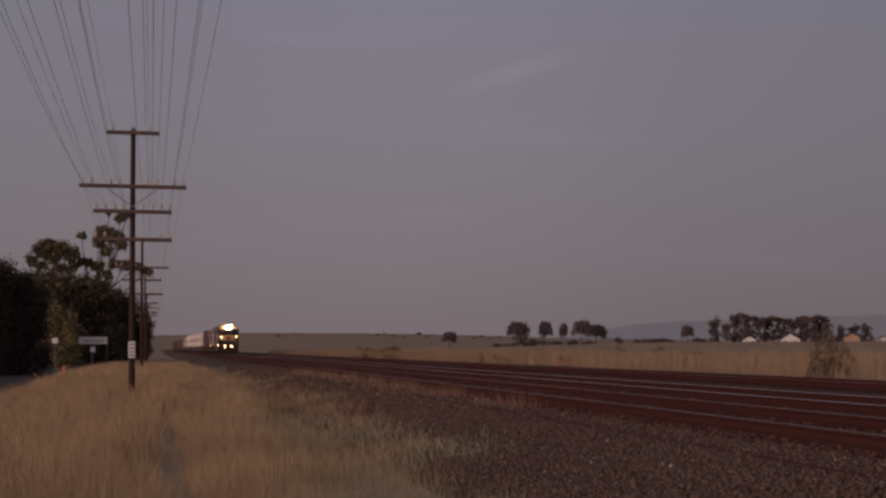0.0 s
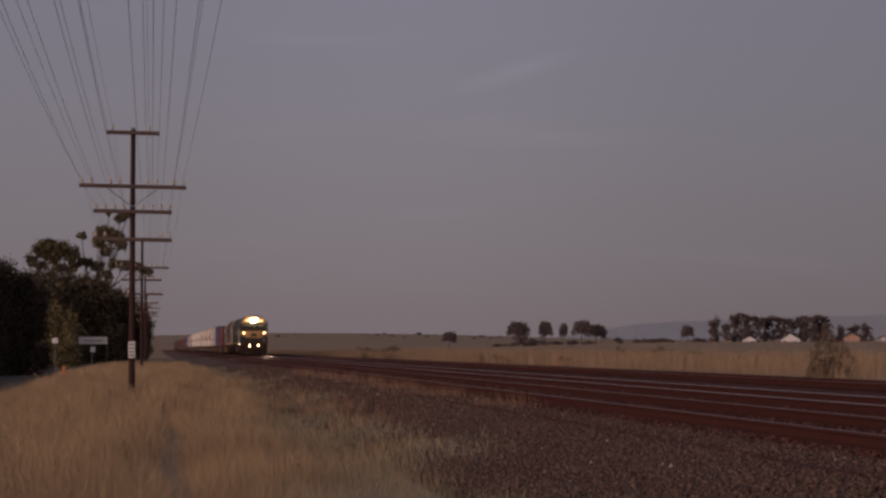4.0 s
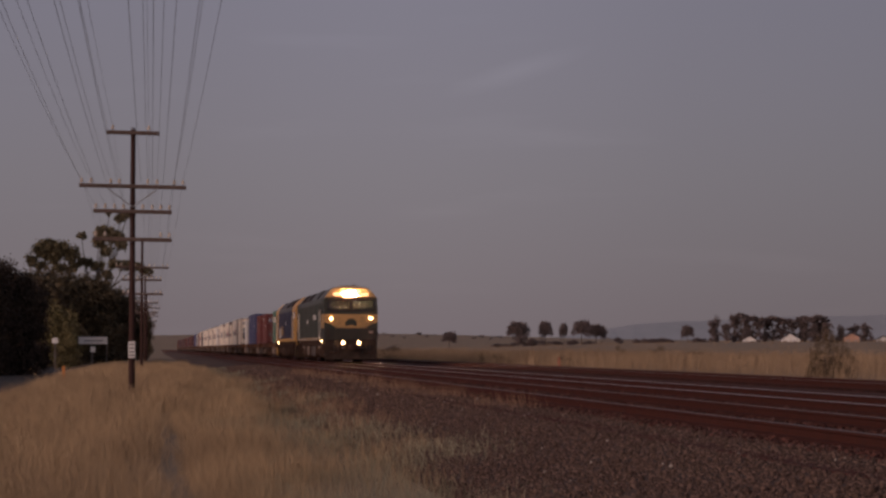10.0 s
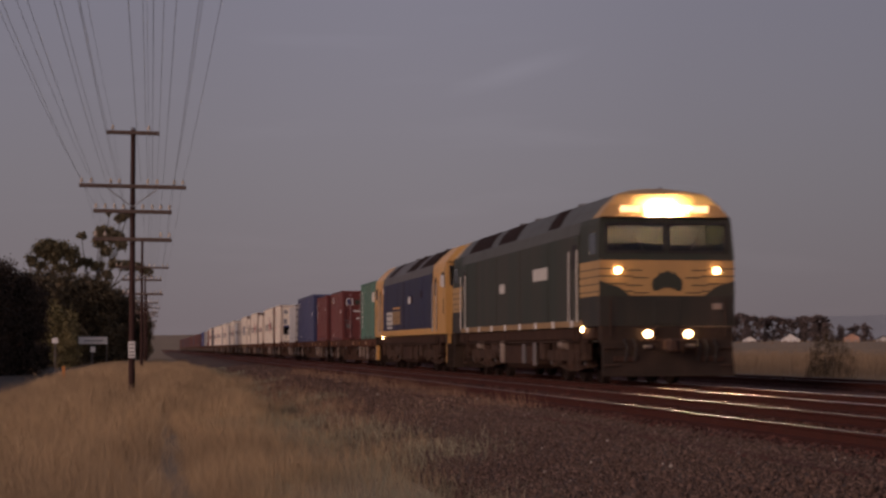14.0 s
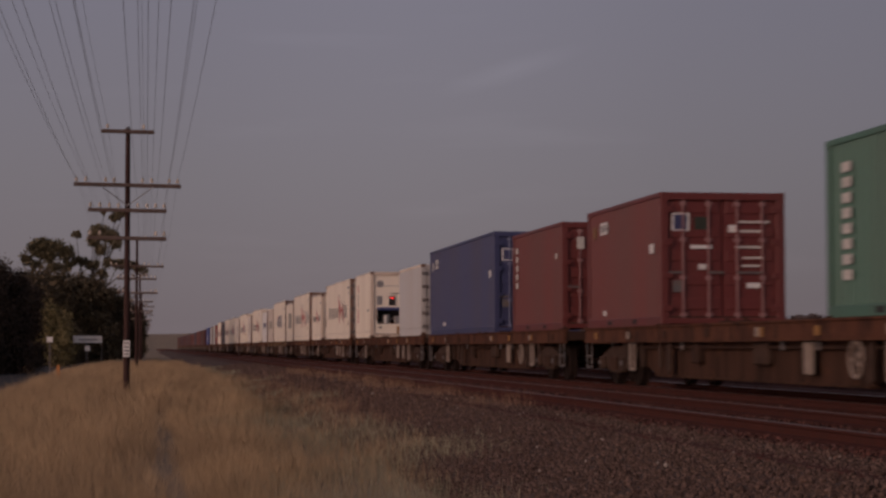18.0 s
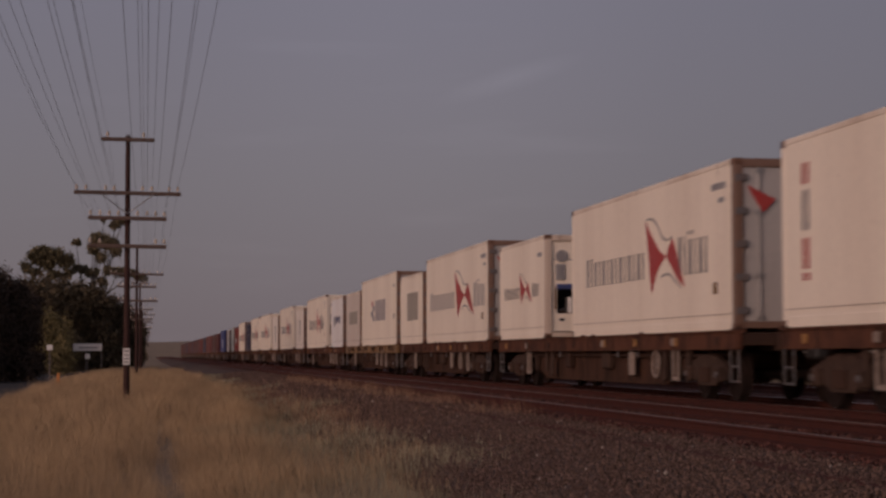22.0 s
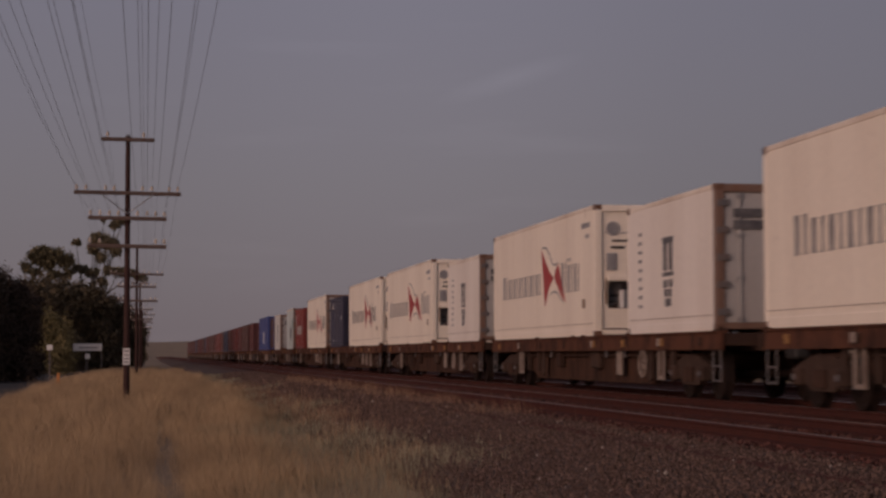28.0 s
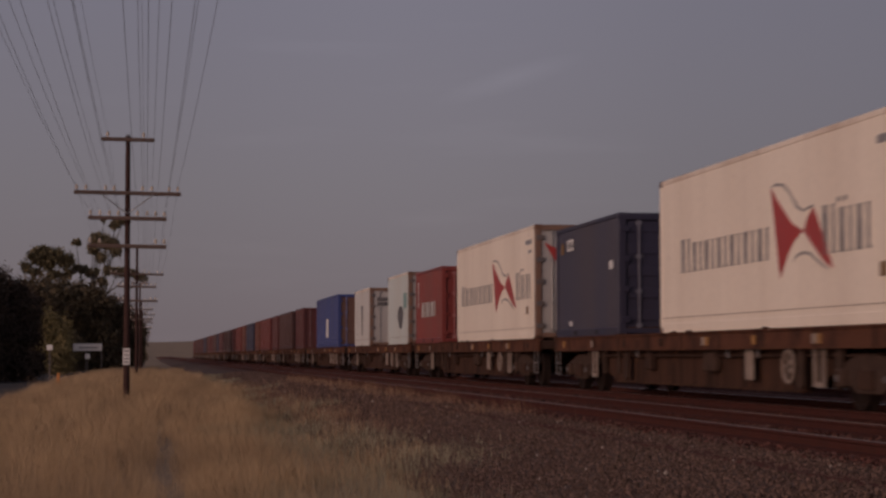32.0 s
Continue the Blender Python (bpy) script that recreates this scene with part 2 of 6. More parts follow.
GREYPRINT = paint("grey_print", (0.26, 0.245, 0.245), 0.6, dirt=(0.5, 0.48, 0.45), amount=0.4, scale=4, bump=0)
REDPRINT = paint("red_print", (0.42, 0.045, 0.04), 0.5, dirt=(0.3, 0.08, 0.07), amount=0.4, scale=4, bump=0)
PATCH = paint("warm_grey_panel", (0.36, 0.32, 0.265), 0.7, dirt=(0.24, 0.2, 0.16), amount=0.5, scale=2, bump=0.05)
DARKPRINT = paint("dark_grey_print", (0.085, 0.08, 0.085), 0.6, dirt=(0.3, 0.28, 0.26), amount=0.5, scale=4, bump=0)
FADEDPRINT = paint("faded_grey_print", (0.2, 0.185, 0.18), 0.6, dirt=(0.6, 0.54, 0.47), amount=0.6, scale=3, bump=0)
ORANGEPATCH = paint("faded_orange_patch", (0.36, 0.19, 0.07), 0.75, dirt=(0.14, 0.08, 0.05), amount=0.7, scale=3)
PALEPRINT = paint("off_white_print", (0.6, 0.57, 0.52), 0.6, dirt=(0.35, 0.33, 0.3), amount=0.5, scale=6, bump=0)
BLUEPRINT = paint("dark_blue_print", (0.04, 0.045, 0.12), 0.5, dirt=(0.1, 0.1, 0.15), amount=0.4, scale=4, bump=0)


# ---- mesh tools ----
class Build:
    """Gathers boxes, tubes and quads into one mesh."""

    def __init__(self):
        self.v, self.f, self.s = [], [], []

    def add(self, vs, fs, smooth=False):
        k = len(self.v)
        self.v += [tuple(p) for p in vs]
        self.f += [tuple(i + k for i in f) for f in fs]
        self.s += [smooth] * len(fs)
        return self

    def box(self, x0, x1, y0, y1, z0, z1, c=0.0):
        """A box; c: its chamfer."""
        if x1 < x0: x0, x1 = x1, x0
        if y1 < y0: y0, y1 = y1, y0
        if z1 < z0: z0, z1 = z1, z0
        if not c:
            v = [(x, y, z) for z in (z0, z1) for y in (y0, y1) for x in (x0, x1)]
            return self.add(v, [(0, 2, 3, 1), (4, 5, 7, 6), (0, 1, 5, 4), (2, 6, 7, 3), (0, 4, 6, 2), (1, 3, 7, 5)])
        c = min(c, (x1 - x0) * 0.45, (y1 - y0) * 0.45, (z1 - z0) * 0.45)
        bm = bmesh.new()
        pts = []
        for x, sx in ((x0, 1), (x1, -1)):
            for y, sy in ((y0, 1), (y1, -1)):
                for z, sz in ((z0, 1), (z1, -1)):
                    pts += [(x, y + sy * c, z + sz * c), (x + sx * c, y, z + sz * c), (x + sx * c, y + sy * c, z)]
        for p in pts:
            bm.verts.new(p)
        bmesh.ops.convex_hull(bm, input=bm.verts)
        bm.verts.index_update()
        vs = [v.co[:] for v in bm.verts]
        fs = [[v.index for v in f.verts] for f in bm.faces]
        bm.free()
        return self.add(vs, fs)

    def tube(self, a, b, r, n=10, r2=None, caps=True):
        a, b = Vector(a), Vector(b)
        r2 = r if r2 is None else r2
        d = (b - a).normalized()
        u = d.orthogonal().normalized()
        w = d.cross(u)
        vs = []
        for p, q in ((a, r), (b, r2)):
            vs += [p + (u * math.cos(t) + w * math.sin(t)) * q for t in (2 * math.pi * i / n for i in range(n))]
        self.add(vs, [(i, (i + 1) % n, n + (i + 1) % n, n + i) for i in range(n)], True)
        if caps:
            self.add(vs, [tuple(range(n - 1, -1, -1)), tuple(range(n, 2 * n))])
        return self

    def prism(self, pts, y0, y1):
        """An outline of (x, z) points, anticlockwise seen from -y, drawn out along y."""
        n = len(pts)
        vs = [(x, y0, z) for x, z in pts] + [(x, y1, z) for x, z in pts]
        return self.add(vs, [(i, n + i, n + (i + 1) % n, (i + 1) % n) for i in range(n)] + [tuple(range(n)), tuple(range(2 * n - 1, n - 1, -1))])

    def slab(self, pts, x0, x1):
        """An outline of (y, z) points drawn out along x."""
        n = len(pts)
        vs = [(x0, y, z) for y, z in pts] + [(x1, y, z) for y, z in pts]
        return self.add(vs, [(i, (i + 1) % n, n + (i + 1) % n, n + i) for i in range(n)] + [tuple(range(n - 1, -1, -1)), tuple(range(n, 2 * n))])

    def mesh(self, name, material):
        me = bpy.data.meshes.new(name)
        me.from_pydata(self.v, [], self.f)
        me.polygons.foreach_set("use_smooth", self.s)
        me.materials.append(material)
        bm = bmesh.new()
        bm.from_mesh(me)
        bmesh.ops.recalc_face_normals(bm, faces=bm.faces)
        bm.to_mesh(me)
        bm.free()
        return me


def part(name, b, material, parent=None, label=""):
    """Links a Build (or a ready mesh) as one object under its thing."""
    ob = new(name, b.mesh(name, material) if isinstance(b, Build) else b)
    ob.parent = parent
    return tagged(ob, label)


def thing(name, label, category, group="", kind="", at=None):
    ob = tagged(new(name), label, category, group, kind)
    if at is not None:
        ob.matrix_basis = at
    return ob


def cloud(name, verts, faces, material, parent=None):
    """A mesh from numpy arrays of points and of equal-sided faces."""
    me = bpy.data.meshes.new(name)
    nv, (nf, k) = len(verts), faces.shape
    me.vertices.add(nv)
    me.vertices.foreach_set("co", verts.astype(np.float32).ravel())
    me.loops.add(nf * k)
    me.loops.foreach_set("vertex_index", faces.astype(np.int32).ravel())
    me.polygons.add(nf)
    me.polygons.foreach_set("loop_start", np.arange(0, nf * k, k, dtype=np.int32))
    me.update(calc_edges=True)
    me.materials.append(material)
    ob = new(name, me)
    ob.parent = parent
    return ob


rng = np.random.default_rng(7)


def smooth(a, b, t):
    t = np.clip((t - a) / (b - a), 0, 1)
    return t * t * (3 - 2 * t)


def ground_z(x, y):
    """The lie of the land."""
    x, y = np.asarray(x, float), np.asarray(y, float)
    z = -0.6 + 0.16 * smooth(20, 60, y) * smooth(-4, -1.5, x) * (1 - smooth(2.0, 3.5, x)) - 0.25 * (1 - smooth(-5.0, -3.8, x))
    z = z + 0.1 * smooth(18, 24, x)
    far = np.hypot(x, y)
    z = z + 16.5 * smooth(900, 2300, y) * (1 - 0.55 * smooth(150, 600, x)) + 2.3 * smooth(15, 110, x) * smooth(120, 380, far)
    return z + 0.5 * smooth(150, 500, far) * np.sin(x * 0.013 + 1) * np.sin(y * 0.009) * smooth(30, 90, np.abs(x - 8))


# ---- ground ----
gx = np.concatenate([-np.geomspace(60, 4200, 26)[::-1], np.arange(-56, 80, 1.0), np.geomspace(82, 4200, 40)])
gy = np.concatenate([-np.geomspace(20, 2500, 14)[::-1], np.arange(-15, 160, 2.5), np.geomspace(165, 4800, 60)])
GX, GY = np.meshgrid(gx, gy)
gv = np.stack([GX, GY, ground_z(GX, GY)], -1).reshape(-1, 3)
nx = len(gx)
ii, jj = np.meshgrid(np.arange(nx - 1), np.arange(len(gy) - 1))
base = (jj * nx + ii).ravel()
gf = np.stack([base, base + 1, base + nx + 1, base + nx], -1)
ground = tagged(cloud("ground", gv, gf, SOIL), "dry grass plain of straw-coloured soil", "ground", kind="structure")

road = Build()
for a in range(0, 30):
    y0, y1 = -20 + a * 8, -12 + a * 8
    road.add([(-9.2, y0, -0.8), (-4.8, y0, -0.8), (-4.8, y1, -0.8), (-9.2, y1, -0.8)], [(0, 1, 2, 3)])
tagged(part("road", road, ASPHALT), "dark asphalt road beside the dry grass verge", "road", kind="structure")

# ---- railway ----
Y0, Y1 = -60, 1150
bed = Build()
bed.prism([(4.6, -0.62), (13.4, -0.62), (12.7, -0.166), (5.3, -0.166)], Y0, Y1)
tagged(part("ballast_bed", bed, BALLAST), "rust-stained ballast under two parallel tracks", "ballast", kind="structure")
strip = Build()
strip.prism([(2.6, -0.64), (6.05, -0.64), (6.05, -0.155), (5.0, -0.19), (4.0, -0.32), (3.2, -0.43)], Y0, 500)
tagged(part("gravel_strip", strip, GRAVEL), "grey-brown gravel strip beside the railway", "gravel", kind="structure")
bed = Build()
bed.prism([(13.2, -0.62), (20.2, -0.62), (19.3, -0.21), (13.9, -0.21)], Y0, 700)
tagged(part("siding_bed", bed, BALLAST), "rust-brown ballast under the siding", "ballast", kind="structure")
D = 10.8


def rail_mesh(name, top, length, head):
    r = Build()
    r.prism([(-0.07, top - 0.15), (0.07, top - 0.15), (0.07, top - 0.135), (0.012, top - 0.115), (0.012, top - 0.045), (0.035, top - 0.035),
             (0.035, top - 0.012), (0.03, top - 0.006), (0.02, top - 0.002), (0.008, top), (-0.008, top), (-0.02, top - 0.002), (-0.03, top - 0.006), (-0.035, top - 0.012), (-0.035, top - 0.035), (-0.012, top - 0.045), (-0.012, top - 0.115), (-0.07, top - 0.135)], 0, length)
    me = r.mesh(name, RAILRUST)
    me.materials.append(head)
    for p in me.polygons:
        if p.center.z > top - 0.005:
            p.material_index = 1
    return me


sl = Build().box(-1.3, 1.3, -0.12, 0.12, -0.3, -0.172, 0.015).mesh("sleeper", SLEEPER)
for name, x, top, far, last in (("track_1", 7.44, 0.0, Y1, 150), ("track_2", D, 0.0, Y1, 120), ("track_3", 17.1, -0.02, 700, 100)):
    tr = thing(name, "pair of worn steel rails on timber sleepers in ballast", "railway track", "railway tracks", "structure", pose(x, 0, 0))
    for side in (-0.8, 0.8):
        part("rail", rail_mesh("rail", top, far - Y0, RAIL if x == D else DULLRAIL), None, tr, "worn steel rail").location = (side, Y0, 0)
    for i in range(-22, int((last - 8) / 0.66)):
        o = part("sleeper", sl, None, tr)
        o.location, o.rotation_euler = (random.uniform(-0.04, 0.04), 8 + i * 0.66 + random.uniform(-0.03, 0.03), random.uniform(-0.012, 0.004)), (0, 0, random.uniform(-0.02, 0.02))

# ---- telegraph poles ----
ARMS = ((6.37, 1.36, (-0.52, 0.4)), (4.98, 2.73, (-1.3, -1.06, -0.56, -0.34, 0.38, 0.62, 1.06, 1.28)),
        (4.33, 2.0, (-0.94, -0.7, -0.46, -0.23, 0.26, 0.5, 0.72, 0.94)), (3.61, 2.0, (-0.94, -0.7, 0.72, 0.94)))
PX = -0.5


def pole(y):
    g = float(ground_z(PX, y))
    po = thing("telegraph_pole", "tall dark timber telegraph pole with four crossarms and insulators", "telegraph pole", "telegraph poles", at=pose(PX, y, 0))
    part("shaft", Build().tube((0, 0, g - 0.4), (0, 0, 6.46), 0.088, 14, 0.062), POLE, po)
    part("cap", Build().tube((0, 0, 6.46), (0, 0, 6.52), 0.09, 12, 0.03), STEEL, po, "small metal cap")
    for z, w, pins in ARMS:
        arm = part("crossarm", Build().box(-w / 2, w / 2, -0.17, -0.085, z - 0.05, z + 0.05, 0.012), ARM, po, "weathered grey timber crossarm")
        arm.matrix_basis = Matrix.Translation((0, 0, z)) @ Matrix.Rotation(0.014, 4, "Y") @ Matrix.Translation((0, 0, -z))
        for x in pins:
            b = Build().tube((x, -0.13, z + 0.05), (x, -0.13, z + 0.13), 0.008, 6).tube((x, -0.13, z + 0.09), (x, -0.13, z + 0.14), 0.045, 8, 0.038).tube((x, -0.13, z + 0.14), (x, -0.13, z + 0.2), 0.03, 8, 0.02)
            part("insulator", b, PORCELAIN, arm, "pale porcelain insulator")
    for s in (-1, 1):
        part("brace", Build().tube((s * 0.65, -0.18, 4.93), (0, -0.13, 4.45), 0.014, 6), STEEL, po, "thin steel arm brace")
    return po


first = pole(50.0)
for k in (0, 2, 3, 4, 5, 6, 7, 8):
    copy_thing(first, pose(PX, 50.0 * k + (-1.2 if k == 0 else 0), 0.0))
plate = thing("pole_plate", "white number plate with dark marks on the pole", "sign", at=pose(PX, 50, 0))
part("plate", Build().box(-0.088, 0.088, -0.13, -0.108, 0.56, 0.985, 0.008), WHITEPAINT, plate)
for z in (0.91, 0.815, 0.72, 0.63):
    part("mark", Build().box(-0.062, 0.062, -0.134, -0.13, z - 0.025, z + 0.02), GREYPRINT, plate, "unreadable dark mark")



def strand(pts, r, n=4):
    """One unbroken round wire through pts."""
    vs = []
    for x, y, z in pts:
        vs += [(x + r * math.cos(2 * math.pi * k / n), y, z + r * math.sin(2 * math.pi * k / n)) for k in range(n)]
    m = len(pts)
    return Build().add(vs, [(i * n + k, i * n + (k + 1) % n, (i + 1) * n + (k + 1) % n, (i + 1) * n + k) for i in range(m - 1) for k in range(n)], True)


for z, w, pins in ARMS[:3]:
    for x in pins:
        sag = random.uniform(0.3, 0.42)
        pts = []
        for k in range(0, 8):
            ya, yb = (-1.2 if k == 0 else 50.0 * k), 50.0 * (k + 1)
            n = 14 if k == 0 else 6
            pts += [(PX + x, ya + (yb - ya) * i / n - 0.13, z + 0.17 - sag * 4 * (i / n) * (1 - i / n)) for i in range(n)]
        tagged(part("telegraph_wire", strand(pts, 0.003), WIRE), "thin sagging telegraph wire strung between the poles", "wire", "telegraph wires")


# ---- train ----
SPEED = ((0, 17.37), (4, 17.0), (8, 16.64), (12, 16.25), (14.5, 16.1), (16, 15.35), (18, 15.16), (20, 15.14), (22, 14.84), (24, 14.45), (26, 14.25), (28, 14.16), (30, 14.01), (32, 13.93))
MOVING = []
SLACK = 1.81


def front_at(t):
    """How far off the leading end of the train is at t seconds."""
    ts, vs = zip(*SPEED)
    n = np.linspace(0, t, 400)
    v = np.interp(n, ts, vs)
    return 273.07 - float(np.sum((v[1:] + v[:-1]) / 2) * (t / 399)) if t else 273.07


def lathe(profile, n=20):
    """A body turned about the x axis from (x, radius) points."""
    b = Build()
    vs = []
    for x, r in profile:
        vs += [(x, r * math.cos(2 * math.pi * k / n), r * math.sin(2 * math.pi * k / n)) for k in range(n)]
    m = len(profile)
    b.add(vs, [(i * n + k, i * n + (k + 1) % n, (i + 1) * n + (k + 1) % n, (i + 1) * n + k) for i in range(m - 1) for k in range(n)])
    return b.add(vs, [tuple(range(n)), tuple(range((m - 1) * n, m * n))])


RIM = ((0.95, 0.08), (0.9, 0.08), (0.9, 0.13), (0.87, 0.15), (0.83, 0.36), (0.87, 0.4), (0.87, 0.455), (0.75, 0.465), (0.735, 0.488), (0.71, 0.488), (0.71, 0.4), (0.75, 0.36), (0.75, 0.14), (0.7, 0.08))
WHEELS = []
WHEELMESH = lathe([(-x, r) for x, r in RIM] + [(x, r) for x, r in RIM[::-1]]).mesh("wheelset", WHEEL)


def bogie(parent, y, base=1.83):
    bo = new("bogie")
    bo.parent, bo.location = parent, (0, y, 0)
    h = base / 2
    for s in (-1, 1):
        out = [(-h - 0.28, 0.52), (-h - 0.22, 0.62), (-0.45, 0.78), (0.45, 0.78), (h + 0.22, 0.62), (h + 0.28, 0.52), (h + 0.2, 0.36), (h - 0.25, 0.36), (0.5, 0.26), (-0.5, 0.26), (-h + 0.25, 0.36), (-h - 0.2, 0.36)]
        part("side_frame", Build().slab(out, s * 0.98, s * 1.1), BOGIE, bo, "cast brown bogie side frame")
        b = Build()
        for dy in (-0.16, 0, 0.16):
            b.tube((s * 1.13, dy, 0.32), (s * 1.13, dy, 0.58), 0.065, 8)
        part("spring", b, GRIME, bo)
        for e in (-h, h):
            part("axle_box", Build().box(s * 1.06, s * 1.2, e - 0.14, e + 0.14, 0.33, 0.6, 0.03), BOGIE, bo)
            part("axle_cap", Build().tube((s * 1.2, e, 0.46), (s * 1.235, e, 0.46), 0.05, 10), HINGE, bo, "worn grey axle cap")
    part("bolster", Build().box(-1.0, 1.0, -0.2, 0.2, 0.55, 0.82, 0.03), GRIME, bo)
    for e in (-h, h):
        wheelset_parts(bo, e)
    return bo


def wheelset_parts(bo, e, r=0.46):
    w = part("wheelset", WHEELMESH, None, bo)
    w.location = (0, e, r)
    return w


def wagon(length, sill):
    """A skeletal container wagon, its front end at y = 0, its deck at 1.2 m."""
    w = thing("container_wagon", "grimy brown flat container wagon with open underframe", "freight wagon", "container wagons")
    for s in (-1, 1):
        part("side_sill", Build().box(s * 1.14, s * 1.24, 0.1, length - 0.1, 0.89, 1.18, 0.012).box(s * 1.08, s * 1.28, 0.1, length - 0.1, 1.165, 1.2).box(s * 1.14, s * 1.265, 0.1, length - 0.1, 0.88, 0.905), sill, w, "long rusty side sill")
        belly = [(3.35, 0.9), (4.0, 0.5), (5.2, 0.25), (length - 5.2, 0.25), (length - 4.0, 0.5), (length - 3.35, 0.9)]
        part("belly_plate", Build().slab(belly, s * 0.9, s * 0.98), BELLY, w, "deep brown fishbelly side plate")
        part("belly_flange", Build().box(s * 0.86, s * 1.03, 5.2, length - 5.2, 0.22, 0.252), BELLY, w)
        n = int(length // 2.6)
        for i in range(n):
            y = 1.2 + i * (length - 2.4) / (n - 1)
            tone, says = ((GRIME, ""), (DULLCREAM, "small pale bracket on the sill"), (ORANGEPATCH, "faded orange patch on the sill"), (DULLCREAM, "small pale bracket on the sill"), (GRIME, ""))[i % 5]
            part("stake_pocket", Build().box(s * 1.24, s * 1.268, y - 0.09, y + 0.09, 0.955, 1.1, 0.006), tone, w, says)
            if tone is DULLCREAM:
                part("stake_plate", Build().box(s * 1.24, s * 1.262, y - 0.27, y - 0.12, 0.95, 1.1, 0.006), ORANGEPATCH if i % 2 else BELLY, w, "rusty plate beside the bracket")
            for g in (0.55, 1.25):
                if sill is OCHRE and i < n - 1:
                    part("gusset", Build().slab([(y + g - 0.19, 1.165), (y + g + 0.19, 1.165), (y + g + 0.05, 0.98), (y + g - 0.05, 0.98)], s * 1.24, s * 1.275), BELLY, w, "rusty triangular gusset")
        for y in (0.25, 6.25, length / 2 - 0.5, length / 2 + 0.5, length - 6.25, length - 0.25):
            part("twist_lock", Build().box(s * 1.06, s * 1.27, y - 0.11, y + 0.11, 1.19, 1.23, 0.008).tube((s * 1.16, y, 1.22), (s * 1.16, y, 1.27), 0.035, 8), GRIME, w)
        for y in (0.35, length - 0.35):
            b = Build()
            for z in (0.35, 0.6):
                b.tube((s * 1.2, y - 0.22, z), (s * 1.2, y + 0.22, z), 0.016, 6)
            for e in (-0.22, 0.22):
                b.tube((s * 1.2, y + e, 0.33), (s * 1.2, y + e, 0.9), 0.016, 6)
            part("step", b, HINGE, w, "dull grey shunter's step")
        for y in (4.0, length - 4.0):
            u = Build()
            for e in (-0.17, 0.17):
                u.box(s * 1.16, s * 1.2, y + e - 0.045, y + e + 0.045, 0.38, 0.9)
            u.box(s * 1.16, s * 1.2, y - 0.215, y + 0.215, 0.32, 0.39)
            part("step_frame", u, DULLCREAM, w, "pale U-shaped step frame")
        for y in (7.0, 8.6, length - 7.4):
            part("small_bracket", Build().box(s * 1.1, s * 1.14, y - 0.06, y + 0.06, 0.74, 0.88, 0.005), HINGE, w)
        n, m = 18, 6
        ring = [(s * 1.2 + 0.028 * math.cos(2 * math.pi * j / m), 5.3 + (0.25 + 0.03 * math.sin(2 * math.pi * j / m)) * math.cos(2 * math.pi * i / n), 0.62 + (0.25 + 0.03 * math.sin(2 * math.pi * j / m)) * math.sin(2 * math.pi * i / n)) for i in range(n) for j in range(m)]
        b = Build().add(ring, [(i * m + j, i * m + (j + 1) % m, (i + 1) % n * m + (j + 1) % m, (i + 1) % n * m + j) for i in range(n) for j in range(m)], True)
        star = [(5.3 + (0.24 if i % 2 == 0 else 0.05) * math.cos(math.pi * i / 5), 0.62 + (0.24 if i % 2 == 0 else 0.05) * math.sin(math.pi * i / 5)) for i in range(10)]
        wheel = part("handbrake_wheel", b, DULLCREAM, w, "pale handbrake wheel")
        part("spokes", Build().slab(star, s * 1.19, s * 1.205), DULLCREAM, wheel)
        part("spindle", Build().tube((s * 0.98, 5.3, 0.62), (s * 1.21, 5.3, 0.62), 0.035, 8), BOGIE, wheel)
        part("brake_panel", Build().box(s * 1.1, s * 1.17, 7.2, 7.55, 0.38, 0.88, 0.02), DULLCREAM, w, "pale upright panel under the sill")
        part("brake_panel", Build().box(s * 1.1, s * 1.16, length - 6.0, length - 5.85, 0.4, 0.88, 0.02), BOGIE, w)
    part("centre_deck", Build().box(-0.55, 0.55, 0.0, length, 0.86, 1.17, 0.02), GRIME, w)
    k = int(length // 2.2)
    for i in range(k + 1):
        y = 0.2 + i * (length - 0.4) / k
        part("cross_member", Build().box(-1.14, 1.14, y - 0.07, y + 0.07, 0.95, 1.16), GRIME, w)
    for s in (-1, 1):
        part("brake_rod", Build().tube((s * 0.72, 3.2, 0.55), (s * 0.72, length - 3.2, 0.55), 0.025, 6), GRIME, w)
        part("tool_box", Build().box(s * 0.98, s * 1.12, 9.4, 10.1, 0.5, 0.86, 0.03), BOGIE, w)
        for y in (3.3, 4.9, length - 3.3, length - 6.6):
            part("brake_hanger", Build().slab([(y - 0.12, 0.9), (y + 0.12, 0.9), (y + 0.2, 0.34), (y + 0.06, 0.28), (y - 0.08, 0.34)], s * 1.11, s * 1.15), BOGIE, w, "bent brown hanger plate")
        part("valve_box", Build().box(s * 0.98, s * 1.14, length - 8.4, length - 8.0, 0.5, 0.86, 0.03), GRIME, w)
        part("pipe", Build().tube((s * 1.06, 2.0, 0.78), (s * 1.06, length - 2.0, 0.78), 0.03, 6), GRIME, w)
        for y in (4.4, length - 4.4):
            part("hanger", Build().slab([(y - 0.1, 0.9), (y + 0.1, 0.9), (y + 0.06, 0.4), (y - 0.06, 0.4)], s * 1.02, s * 1.1), BOGIE, w)
        for i in range(9):
            y = 1.7 + i * (length - 3.4) / 8
            part("rib", Build().box(s * 1.235, s * 1.255, y - 0.03, y + 0.03, 0.9, 1.17), GRIME, w)
    part("air_tank", Build().tube((-0.75, length / 2 + 0.4, 0.62), (-0.75, length / 2 + 1.7, 0.62), 0.2, 14), GRIME, w)
